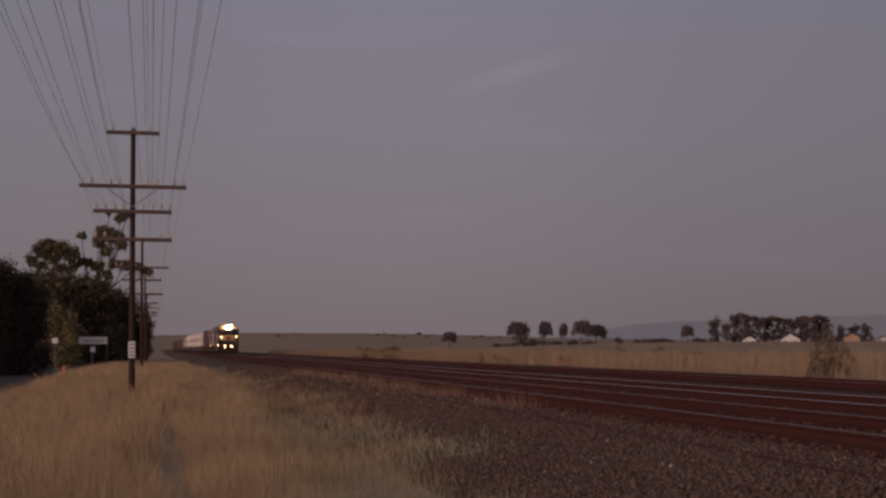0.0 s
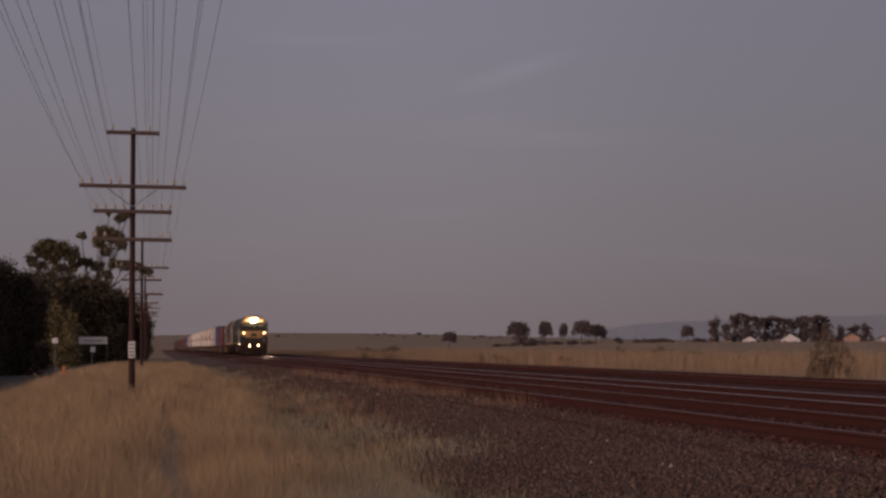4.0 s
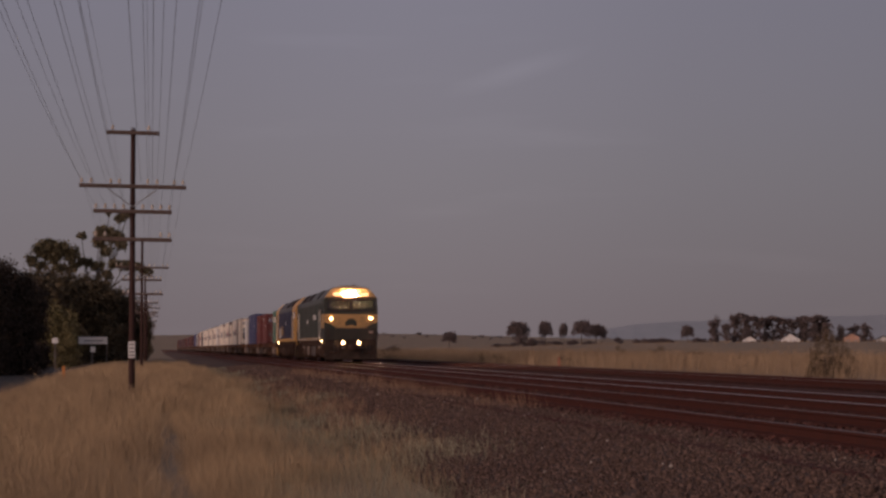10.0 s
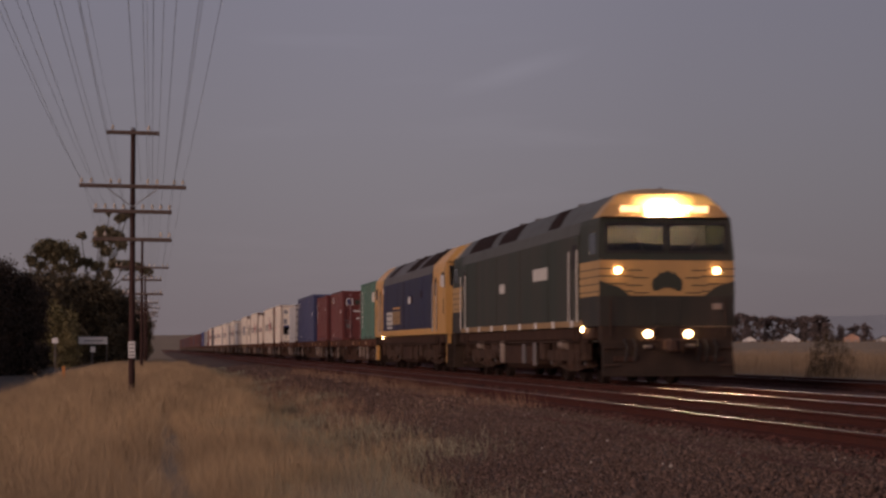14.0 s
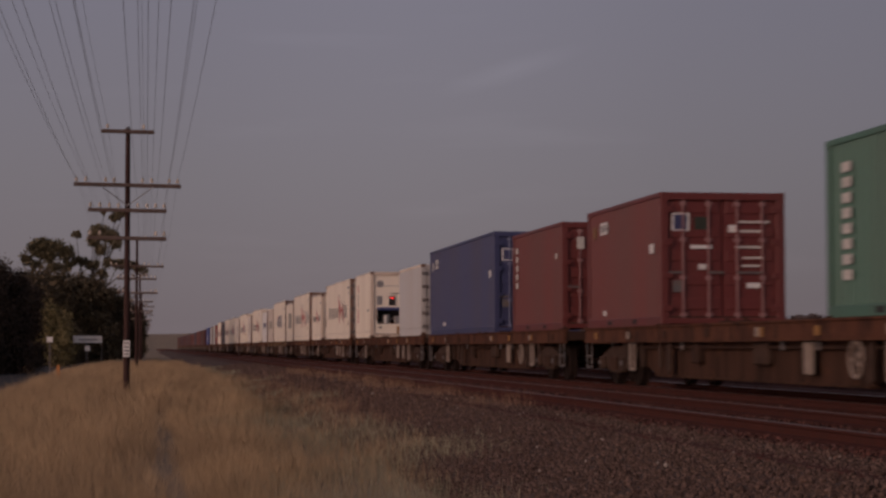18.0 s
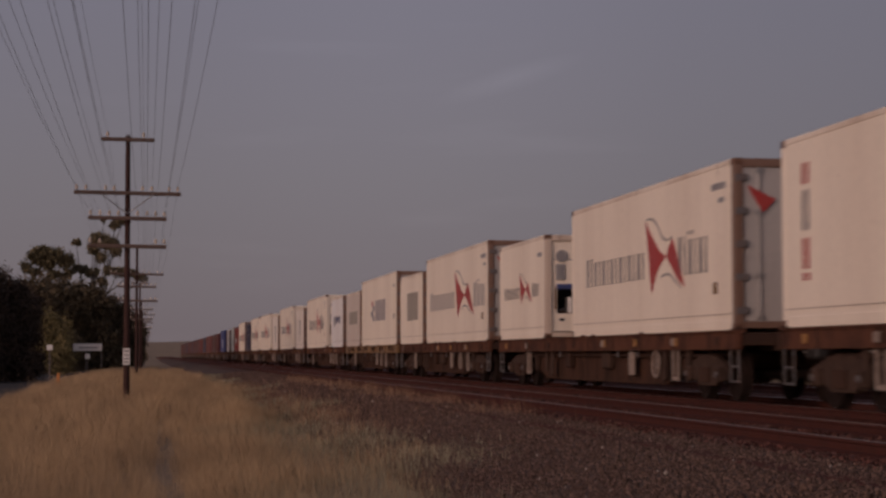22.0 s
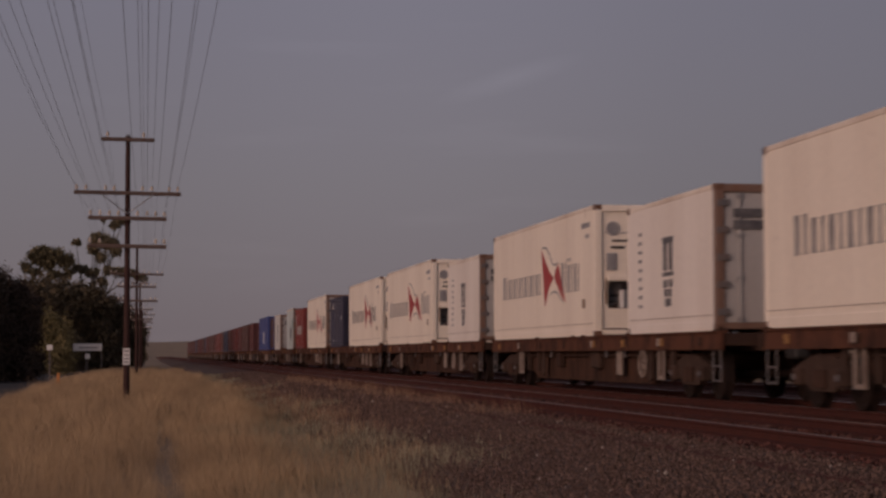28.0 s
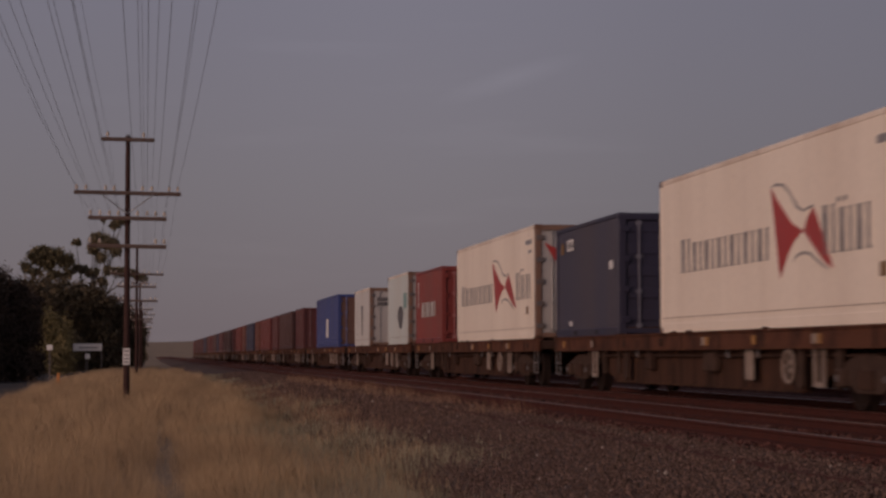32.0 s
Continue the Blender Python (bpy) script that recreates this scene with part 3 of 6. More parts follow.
    part("brake_cylinder", Build().tube((-0.8, length / 2 - 1.5, 0.66), (-0.8, length / 2 - 0.9, 0.66), 0.17, 12).tube((-0.8, length / 2 - 0.9, 0.66), (-0.8, length / 2 + 0.3, 0.66), 0.03, 6), GRIME, w)
    for y in (-0.55, length):
        part("coupler", Build().box(-0.12, 0.12, y, y + 0.55, 0.72, 0.95, 0.04), BLACK, w)
    bogie(w, 2.3)
    bogie(w, length - 2.3)
    return w


def letters(parent, x, y0, y1, z0, z1, n, material, label, wide=0.09, initial=0.0):
    """A row of plain bars on a side wall, for a word; initial: how much taller its first bars are."""
    step = (y1 - y0) / n
    for i in range(n):
        a = y0 + step * i
        top = z1 + initial * (z1 - z0) if i == n - 1 else z1
        for u, w in ((0.14, wide * 0.9), (0.56, wide * 1.8)):
            b = Build().box(x - 0.006, x, a + step * u, a + step * (u + w), z0, top)
            if initial:
                b.box(x - 0.006, x, a + step * (u - 0.05), a + step * (u + w + 0.04), z0, z0 + 0.025)
                b.box(x - 0.006, x, a + step * (u - 0.05), a + step * (u + w + 0.04), top - 0.025, top)
            part("lettering", b, material, parent, label)


SKINS = {}


def skin(name, color, rough=0.5, dirt=(0.1, 0.07, 0.055), amount=0.4, rusty=0.0):
    if name not in SKINS:
        SKINS[name] = paint(name, color, rough, dirt=dirt, amount=amount, scale=0.9, grain=12, streak=True, bump=0.04, rusty=rusty, speck=0.08)
    return SKINS[name]


def corrugated(length, x, z0, z1, step=0.28, deep=0.036):
    """A corrugated side wall in the plane x, bulging by deep inwards."""
    pts, y = [], 0.1
    sgn = 1 if x < 0 else -1
    while y < length - 0.1:
        for dy, d in ((0, 0), (0.36, 0), (0.5, 1), (0.86, 1)):
            yy = y + dy * step
            if yy < length - 0.1:
                pts.append((yy, x + sgn * d * deep))
        y += step
    pts.append((length - 0.1, x))
    b = Build()
    vs = [(px, py, z) for z in (z0, z1) for py, px in pts]
    n = len(pts)
    return b.add(vs, [(i, i + 1, n + i + 1, n + i) for i in range(n - 1)])


W2 = 1.219
PALE = (0.66, 0.62, 0.58)


SAIL = (((0.0, 0.253), (0.02, 0.257), (0.1, 0.2), (0.22, 0.13), (0.36, 0.05), (0.54, 0.0), (0.4, -0.045), (0.3, -0.1), (0.21, -0.18), (0.16, -0.235), (0.13, -0.17), (0.07, 0.05)),
        ((0.55, -0.002), (0.61, 0.06), (0.71, 0.11), (0.76, 0.06), (0.86, -0.05), (0.93, -0.13), (1.0, -0.215), (0.9, -0.185), (0.8, -0.14), (0.68, -0.075)))
CURVES = (((0.0, 0.265), (0.08, 0.283), (0.22, 0.272), (0.34, 0.22), (0.45, 0.14), (0.55, 0.11), (0.7, 0.125), (0.7, 0.112), (0.55, 0.097), (0.44, 0.125), (0.33, 0.205), (0.21, 0.258), (0.08, 0.27)),
          ((0.36, -0.155), (0.45, -0.115), (0.55, -0.105), (0.66, -0.12), (0.8, -0.17), (0.95, -0.225), (0.8, -0.185), (0.66, -0.135), (0.55, -0.12), (0.45, -0.13)))


def logo(c, x, y, high, wide, tall, ink):
    """A two-sailed red mark on the side wall, its far edge at y; high: the level of its waist."""
    for group, mm, lab in ((SAIL, REDPRINT, "faded red sail mark"), (CURVES, ink, "faded grey curve")):
        for pts in group:
            part("mark", Build().slab([(y - u * wide, high + v * tall) for u, v in pts], x - 0.006, x - 0.001), mm, c, lab)


def container(q, feet, high, color, name, label, kind="dry", marks="", post=None, doorcolor=None):
    """A shipping container, its leading end q metres behind the train's front."""
    L = 6.058 if feet == 20 else 12.192
    c = thing("shipping_container", label, "container", "containers on the train")
    m = skin(name, color, amount=0.4 if kind == "dry" else 0.24, dirt=(0.08, 0.055, 0.045) if kind == "dry" else (0.5, 0.38, 0.28), rusty=0.0 if kind == "dry" else 0.12)
    if post is None and kind == "door":
        post = skin("rusty_pale_post", (0.21, 0.125, 0.088), dirt=(0.12, 0.06, 0.04), amount=0.9, rusty=0.9)
    pm = post or m
    dm = doorcolor or (skin("grey_white_door", (0.45, 0.425, 0.4), dirt=(0.3, 0.22, 0.17), amount=0.6) if kind == "door" else m)
    H = high - (0.045 if high > 2.8 and kind != "dry" else 0.07)
    x = -W2
    part("floor", Build().box(-1.15, 1.15, 0.05, L - 0.05, 0.05, 0.17), GRIME, c)
    for s in (-1, 1):
        part("bottom_rail", Build().box(s * 1.13, s * W2, 0.1, L - 0.1, 0.0, 0.17, 0.01), pm if kind == "dry" else m, c)
        part("top_rail", Build().box(s * 1.13, s * W2, 0.1, L - 0.1, H - 0.09, H, 0.01), pm if kind == "dry" else skin("stained_cream_rail", (0.86, 0.75, 0.62), dirt=(0.42, 0.28, 0.19), amount=0.6, rusty=0.4), c)
        for y in (0, L):
            e = 1 if y == 0 else -1
            b = Build().box(s * 1.06, s * W2, y, y + e * 0.15, 0.1, H - 0.1, 0.012)
            part("corner_post", b, pm if y == 0 else m, c)
            for z in (0, H - 0.118):
                part("corner_casting", Build().box(s * 1.057, s * (W2 + 0.004), y - e * 0.004, y + e * 0.178, z, z + 0.118, 0.01), (skin("rusty_casting", (0.17, 0.085, 0.05), dirt=(0.07, 0.04, 0.03), amount=0.8) if kind != "dry" else pm), c)
        if kind == "dry":
            part("side_wall", corrugated(L, s * 1.205, 0.17, H - 0.09), m, c, "corrugated side wall")
        else:
            part("side_wall", Build().box(s * 1.13, s * 1.208, 0.15, L - 0.15, 0.17, H - 0.08), m, c, "smooth insulated side wall")
            part("rub_strip", Build().box(s * 1.205, s * 1.219, 0.16, L - 0.16, 0.27, 0.28), DULLCREAM, c)
            for k in range(1, 4 if feet == 20 else 8):
                yy = k * L / (4 if feet == 20 else 8)
                part("seam", Build().box(s * 1.207, s * 1.211, yy - 0.012, yy + 0.012, 0.3, H - 0.1), m, c)
    if kind == "dry" and feet == 20:
        for y in (L / 2 - 1.03, L / 2 + 1.03):
            part("fork_pocket", Build().box(-W2 - 0.004, -1.1, y - 0.17, y + 0.17, 0.035, 0.14, 0.01), BLACK, c)
    if kind == "dry":
        b = Build()
        n = int(L / 0.3)
        for i in range(n):
            y = 0.15 + i * (L - 0.3) / n
            b.box(-1.13, 1.13, y, y + (L - 0.3) / n * 0.55, H - 0.04, H - 0.012)
        b.box(-1.13, 1.13, 0.1, L - 0.1, H - 0.06, H - 0.035)
        part("roof", b, m, c)
    else:
        part("roof", Build().box(-1.13, 1.13, 0.1, L - 0.1, H - 0.06, H - 0.015), m, c)
    part("end_wall", Build().box(-1.08, 1.08, L - 0.1, L - 0.04, 0.1, H - 0.08), m, c)
    part("header", Build().box(-1.07, 1.07, 0.0, 0.12, H - 0.15, H - 0.005, 0.01), pm, c)
    part("door_sill", Build().box(-1.07, 1.07, 0.0, 0.12, 0.03, 0.14, 0.01), pm, c)
    if kind == "unit":
        part("unit_frame", Build().box(-1.06, 1.06, 0.06, 0.14, 0.14, 0.6).box(-1.06, -0.92, 0.06, 0.14, 0.6, 1.32).box(0.88, 1.06, 0.06, 0.14, 0.6, 1.32).box(-1.06, 1.06, 0.06, 0.14, 1.32, H - 0.15), m, c, "white panels of a refrigeration unit")
        part("unit_recess", Build().box(-0.92, 0.88, 0.3 if marks == "sail40" else 0.6, 0.64, 0.6, 1.32), HINGE if marks == "sail40" else BLACK, c, "dark machinery recess")
        part("pipework", Build().tube((-0.85, 0.3, 0.66), (0.8, 0.3, 1.1), 0.04, 8).tube((0.6, 0.3, 0.62), (0.6, 0.3, 1.2), 0.06, 8), HINGE, c)
        part("fan_guard", Build().tube((0.3, 0.02, 1.3 + 0.05), (0.3, 0.02, 1.89), 0.012, 5).tube((0.03, 0.02, 1.62), (0.57, 0.02, 1.62), 0.012, 5), HINGE, c)
        part("lower_tray", Build().box(-0.92, 0.88, 0.3, 0.6, 0.6, 0.66), RUST, c, "rusty machinery tray")
        part("hose", Build().tube((0.1, 0.2, 0.68), (0.25, 0.2, 1.0), 0.03, 6).tube((0.25, 0.2, 1.0), (0.7, 0.22, 0.85), 0.03, 6), DULLCREAM, c, "pale coolant hose")
        part("frame_bolt", Build().box(-0.98, -0.94, 0.05, 0.06, 0.7, 1.25).box(0.9, 0.94, 0.05, 0.06, 0.7, 1.25), OCHRE, c)
        part("compressor", Build().tube((-0.5, 0.35, 0.62), (-0.5, 0.35, 1.0), 0.16, 12).box(-0.15, 0.5, 0.25, 0.5, 0.62, 0.95, 0.04), STEEL, c, "grey compressor")
        part("cowl", Build().box(-0.93, 0.89, 0.02, 0.3, 1.19, 1.32, 0.02), m if marks == "sail40" else skin("cowl_blue", (0.05, 0.07, 0.2)), c, "cowl over the machinery")
        part("fan", Build().tube((0.3, 0.03, 1.62), (0.3, 0.06, 1.62), 0.28, 20).tube((0.3, 0.015, 1.62), (0.3, 0.03, 1.62), 0.07, 10), BLACK if marks == "sail40" else DARKPRINT, c, "round fan grille")
        part("control_box", Build().box(-0.42, -0.14, 0.02, 0.07, 1.4, 1.8, 0.01), BLACK, c, "dark control box")
        part("indicator", Build().box(-0.33, -0.23, 0.012, 0.02, 1.69, 1.73), HINGE if marks == "sail40" else REDLAMP, c, "" if marks == "sail40" else "glowing red indicator")
        for px, pz, w, h in (((-0.6, 0.72, 0.5, 0.05), (-0.6, 0.86, 0.5, 0.05), (-0.55, 2.05, 0.55, 0.04), (-0.7, 1.9, 0.3, 0.05), (-0.45, 1.02, 0.2, 0.12), (-0.85, 2.35, 0.12, 0.1)) if marks == "sail40" else ((-0.1, 1.9, 0.5, 0.03), (0.75, 0.42, 0.12, 0.06), (-0.8, 0.42, 0.12, 0.06))):
            part("slot", Build().box(px - w / 2, px + w / 2, 0.04 if pz > 1.32 or pz < 0.6 else 0.28, 0.3, pz, pz + h), BLACK, c, "dark slot in the cooling unit")
        part("vent", Build().tube((-0.8, 0.03, H - 0.52), (-0.8, 0.06, H - 0.52), 0.15, 16), GREYPRINT, c)
        part("vent", Build().box(-0.95, -0.72, 0.03, 0.06, 1.42, 1.8, 0.01), GREYPRINT, c)
        part("data_plate", Build().box(-0.08, 0.18, 0.045, 0.06, 0.16, 0.5), ORANGEPATCH, c, "yellow data plate")
        part("data_plate", Build().box(0.45, 0.86, 0.045, 0.06, H - 0.75, H - 0.66), GREYPRINT, c)
        part("panel_line", Build().box(-1.0, 1.0, 0.05, 0.06, H - 0.62, H - 0.6), GREYPRINT, c)
    else:
        for s in (-1, 1):
            d = Build()
            if kind == "dry":
                d.box(s * 0.015, s * 1.06, 0.07, 0.1, 0.14, H - 0.15)
            else:
                d.box(s * 0.012, s * 1.06, 0.04, 0.12, 0.14, H - 0.15, 0.012)
            door = part("door", d, dm, c)
            for k in range(5 if kind == "dry" and q < 340 else 0):
                z = 0.3 + k * (H - 0.7) / 4
                part("panel", Build().box(s * 0.08, s * 1.0, 0.045, 0.07, z, z + 0.22, 0.01), dm, door)
            for k in (0.28, 0.78):
                b = Build().tube((s * k, 0.02, 0.12), (s * k, 0.02, H - 0.13), 0.02, 7)
                for z in (0.2, 0.9, H - 0.9, H - 0.22):
                    b.box(s * k - 0.06, s * k + 0.06, 0.005, 0.05, z - 0.035, z + 0.035)
                if q < 100:
                    part("lock_handle", Build().box(s * k - 0.02, s * k + (0.3 if k < 0.5 else -0.3), -0.012, 0.012, 0.98, 1.02), HINGE, door, "dull steel lock handle")
                part("lock_rod", b, skin(name + "_rod", tuple(0.12 + k2 * 1.3 for k2 in color)) if kind == "dry" else STEEL, door, "upright lock rod")
            for k in range(0 if q > 340 else 4 if kind == "dry" else 5):
                z = 0.32 + k * (H - 0.65) / (3 if kind == "dry" else 4)
                part("hinge", Build().box(s * 0.98, s * 1.2, -0.012, 0.05, z - 0.06, z + 0.06, 0.01), pm if kind == "dry" else HINGE, door)
    # markings on the side wall towards the eye
    x = -1.21 - (0.012 if kind == "dry" else 0.0)
    if marks == "sail40":
        ink = GREYPRINT if q in (135.1, 232.4, 208.5) else FADEDPRINT
        close = q == 112.15 or (kind == "unit" and q != 232.4)
        word, sail, tail, wide = (5.75, 5.7, 1.5, 2.7) if close else (6.05, 6.05, 0.65, 3.45)
        letters(c, x, word, word + (5.1 if close else 5.35), H * 0.375, H * 0.555, 7, ink, "faded grey lettering bar", 0.16, 0.16)
        logo(c, x, sail, H * 0.5, wide, H, ink)
        letters(c, x, tail, tail + 2.0, H * 0.36, H * 0.58, 3, ink, "faded grey lettering bar", 0.16, 0.12)
        for k in (0.95, 1.2):
            part("dot", Build().box(x - 0.005, x, tail + k, tail + k + 0.12, H * 0.61, H * 0.635), ink, c, "small grey dot")
        part("data_plate", Build().box(x - 0.004, x, 0.5, 1.3, H * 0.84, H * 0.88), GREYPRINT, c)
        part("data_plate", Build().box(x - 0.004, x, 0.6, 0.9, H * 0.76, H * 0.79), GREYPRINT, c)
        part("data_plate", Build().box(x - 0.004, x, 1.0, 1.25, H * 0.22, H * 0.29), OCHRE, c)
        if kind == "door":
            part("mark", Build().prism([(-0.98, H * 0.84), (-0.5, H * 0.76), (-0.72, H * 0.68)], 0.0, 0.035), REDPRINT, c, "red triangle mark")
    elif marks == "sail20":
        letters(c, x, 3.3, 5.4, H * 0.42, H * 0.53, 7, FADEDPRINT, "faded grey lettering bar", 0.16, 0.16)
        logo(c, x, 3.3, H * 0.5, 1.55, H * 0.62, FADEDPRINT)
        letters(c, x, 0.85, 1.7, H * 0.42, H * 0.54, 3, FADEDPRINT, "faded grey lettering bar", 0.16, 0.12)
        part("data_plate", Build().box(x - 0.004, x, 0.5, 1.0, H * 0.8, H * 0.84), GREYPRINT, c)
    elif marks == "upright":
        for dy, w, z0, z1 in ((2.76, 0.24, 0.46, 0.7), (3.14, 0.24, 0.46, 0.7), (2.7, 0.74, 0.665, 0.71), (2.7, 0.74, 0.42, 0.45)):
            part("mark", Build().box(x - 0.005, x, dy, dy + w, H * z0, H * z1), DARKPRINT, c, "dark upright mark")
        for k in range(3):
            for dy, w in ((2.78 + 0.05 * k, 0.22), (3.12, 0.25 - 0.05 * k)):
                part("lettering", Build().box(x - 0.005, x, dy, dy + w, H * (0.335 - 0.07 * k), H * (0.395 - 0.07 * k)), DARKPRINT, c, "dark lettering bar")
        for k in range(9):
            part("lettering", Build().box(x - 0.005, x, 4.95, 5.2, H * (0.2 + 0.07 * k), H * (0.225 + 0.07 * k)), FADEDPRINT, c, "faded grey lettering bar")
        for k in range(2):
            part("lettering", Build().box(-0.9, -0.34, 0.0, 0.03, H * (0.77 - k * 0.08), H * (0.83 - k * 0.08)), DARKPRINT, c, "dark lettering bar")
    elif marks == "redcolumn":
        for z0, z1, mm in ((0.74, 0.85, REDPRINT), (0.5, 0.71, FADEDPRINT), (0.3, 0.46, REDPRINT), (0.24, 0.28, REDPRINT)):
            for dy in (0.0, 0.2):
                part("lettering", Build().box(x - 0.005, x, L - 1.2 + dy, L - 1.09 + dy, H * z0, H * z1), mm, c, "faded red lettering bar")
        part("data_plate", Build().box(x - 0.004, x, 0.9, 1.3, H * 0.4, H * 0.44), FADEDPRINT, c)
    elif marks == "patch":
        part("patch", Build().box(x - 0.005, x, 1.4, 4.2, H * 0.34, H * 0.74), PATCH, c, "grey rectangular panel on the side")
    elif marks == "patchlow":
        part("patch", Build().box(x - 0.005, x, 1.3, 4.8, H * 0.41, H * 0.64), PATCH, c, "grey rectangular panel on the side")
    elif marks == "blot":
        out = [(2.3 + 0.75 * math.cos(k) * (1.2 if k < 3 else 0.8), H * 0.38 + 0.45 * math.sin(k)) for k in [2 * math.pi * i / 11 for i in range(11)]]
        part("mark", Build().slab(out, x - 0.006, x - 0.001), DARKPRINT, c, "dark round mark")
        part("mark", Build().box(x - 0.005, x, 0.6, 1.5, H * 0.5, H * 0.72), skin("faded_teal", (0.2, 0.36, 0.33)), c, "faded teal patch")
    elif marks == "blocks":
        letters(c, x, 3.7, 7.2, H * 0.36, H * 0.66, 4, BLUEPRINT, "dark blue lettering bar", 0.16)
        for k, (dy, dz, mm) in enumerate(((0, 3, REDPRINT), (-1, 2, BLUEPRINT), (0, 1, BLUEPRINT), (-1, 0, BLUEPRINT), (0.6, 1, GREYPRINT))):
            part("mark", Build().box(x - 0.005, x, 8.0 + dy * 0.45, 8.45 + dy * 0.45, H * (0.36 + dz * 0.075), H * (0.435 + dz * 0.075)), mm, c, "small checker square")
        part("data_plate", Build().box(x - 0.004, x, 0.7, 1.3, H * 0.8, H * 0.83), GREYPRINT, c)
        part("data_plate", Build().box(x - 0.004, x, 0.9, 1.2, H * 0.36, H * 0.43), GREYPRINT, c)
    elif marks == "word":
        letters(c, x, 1.5, 4.1, H * 0.48, H * 0.62, 6, BLUEPRINT, "dark blue lettering bar", 0.13)
        part("mark", Build().box(x - 0.005, x, 4.2, 4.8, H * 0.42, H * 0.64), GREYPRINT, c, "pale blue-grey mark")
    elif marks == "column":
        for k in range(8):
            part("lettering", Build().box(x - 0.005, x, L - 1.0, L - 0.66, H * (0.8 - 0.085 * k), H * (0.855 - 0.085 * k)), PALEPRINT, c, "white lettering bar")
    elif marks == "tag":
        part("mark", Build().box(x - 0.005, x, L - 1.9, L - 1.2, H * 0.78, H * 0.88), WHITEPAINT, c, "white label")
        for k in range(3):
            part("label_mark", Build().box(x - 0.007, x - 0.005, L - 1.84 + 0.22 * k, L - 1.7 + 0.22 * k, H * 0.8, H * 0.86), DARKPRINT, c, "dark bar on the label")
        part("mark", Build().box(x - 0.005, x, L - 0.85, L - 0.6, H * 0.76, H * 0.86), OCHRE if feet == 20 else PALEPRINT, c, "small coloured label")
        part("mark", Build().box(x - 0.005, x, 0.5, 0.8, H * 0.55, H * 0.62), WHITEPAINT, c, "white label")
        part("mark", Build().box(x - 0.005, x, L * 0.72, L * 0.76, H * 0.1, H * 0.14), WHITEPAINT, c, "white label")
    elif marks == "bigword":
        letters(c, x, 1.2, 4.6, H * 0.36, H * 0.56, 3, PALEPRINT, "white lettering bar", 0.2)
        letters(c, x, L - 0.9, L - 0.5, H * 0.5, H * 0.86, 1, WHITEPAINT, "white lettering bar")
    elif marks == "uprightwhite":
        part("mark", Build().box(x - 0.005, x, 5.0, 6.2, H * 0.2, H * 0.56), WHITEPAINT, c, "white upright mark")
    if marks == "doorword":
        for k in range(3):
            part("lettering", Build().box(-0.85 + 0.32 * k, -0.68 + 0.32 * k, 0.0, 0.045, H * 0.75, H * (0.86 if k == 0 else 0.83)), PALEPRINT, c, "white lettering bar")
        for k in range(5):
            part("lettering", Build().box(x - 0.005, x, L - 0.75, L - 0.5, H * (0.8 - 0.09 * k), H * (0.86 - 0.09 * k)), PALEPRINT, c, "white lettering bar")
        part("mark", Build().box(x - 0.005, x, 0.5, 0.7, H * 0.66, H * 0.72), PALEPRINT, c, "white label")
    if kind == "dry" and q < 80 and marks in ("tag", "column"):
        for px, pz, w, h, mm in ((-0.82, 0.71, 0.34, 0.34, WHITEPAINT), (-0.42, 0.72, 0.26, 0.24, GREEN), (-0.42, 0.575, 0.42, 0.07, WHITEPAINT), (-0.4, 0.42, 0.15, 0.1, WHITEPAINT), (-0.86, 0.25, 0.24, 0.22, HINGE), (0.2, 0.7, 0.16, 0.14, WHITEPAINT), (0.62, 0.77, 0.6, 0.045, PALEPRINT),
                                 (0.56, 0.7, 0.42, 0.045, PALEPRINT), (0.5, 0.58, 0.5, 0.045, PALEPRINT), (0.6, 0.5, 0.42, 0.04, PALEPRINT), (0.55, 0.44, 0.36, 0.04, PALEPRINT), (0.6, 0.28, 0.26, 0.1, WHITEPAINT)):
            part("label_plate", Build().box(px - w / 2, px + w / 2, 0.03, 0.045, H * pz, H * pz + h), mm, c, "small pale door label")
        part("label_mark", Build().box(-0.95, -0.7, 0.026, 0.03, H * 0.72, H * 0.72 + 0.28), BLUEPRINT, c, "dark blue print on the label")
    MOVING.append((c, q + SLACK, 1.2))
    return c


RED = (0.145, 0.03, 0.026)
WHITE = (0.93, 0.82, 0.675)
GREY = (0.6, 0.58, 0.56)


def far_boxes():
    """The far rear of the train: dull red, brown and blue boxes, two to a wagon."""
    tones = (("rust_red_box", (0.1, 0.024, 0.022)), ("brown_box", (0.075, 0.027, 0.022)), ("bright_red_box", (0.145, 0.03, 0.024)), ("slate_blue_box", (0.035, 0.036, 0.065)), ("orange_brown_box", (0.135, 0.043, 0.027)))
    order = (0, 1, 0, 2, 4, 3, 4, 2, 0, 1, 1, 0, 3, 1, 0, 0, 1, 3, 0, 1, 0, 1, 1, 0)
    for i, k in enumerate(order):
        n, col = tones[k]
        container(342.6 + (i // 2) * 23.5 + (i % 2) * 9.2, 20 if i % 2 == 0 else 40, 2.591, col, n, "dull %s steel container on a wagon" % n.replace("_box", "").replace("_", " "))


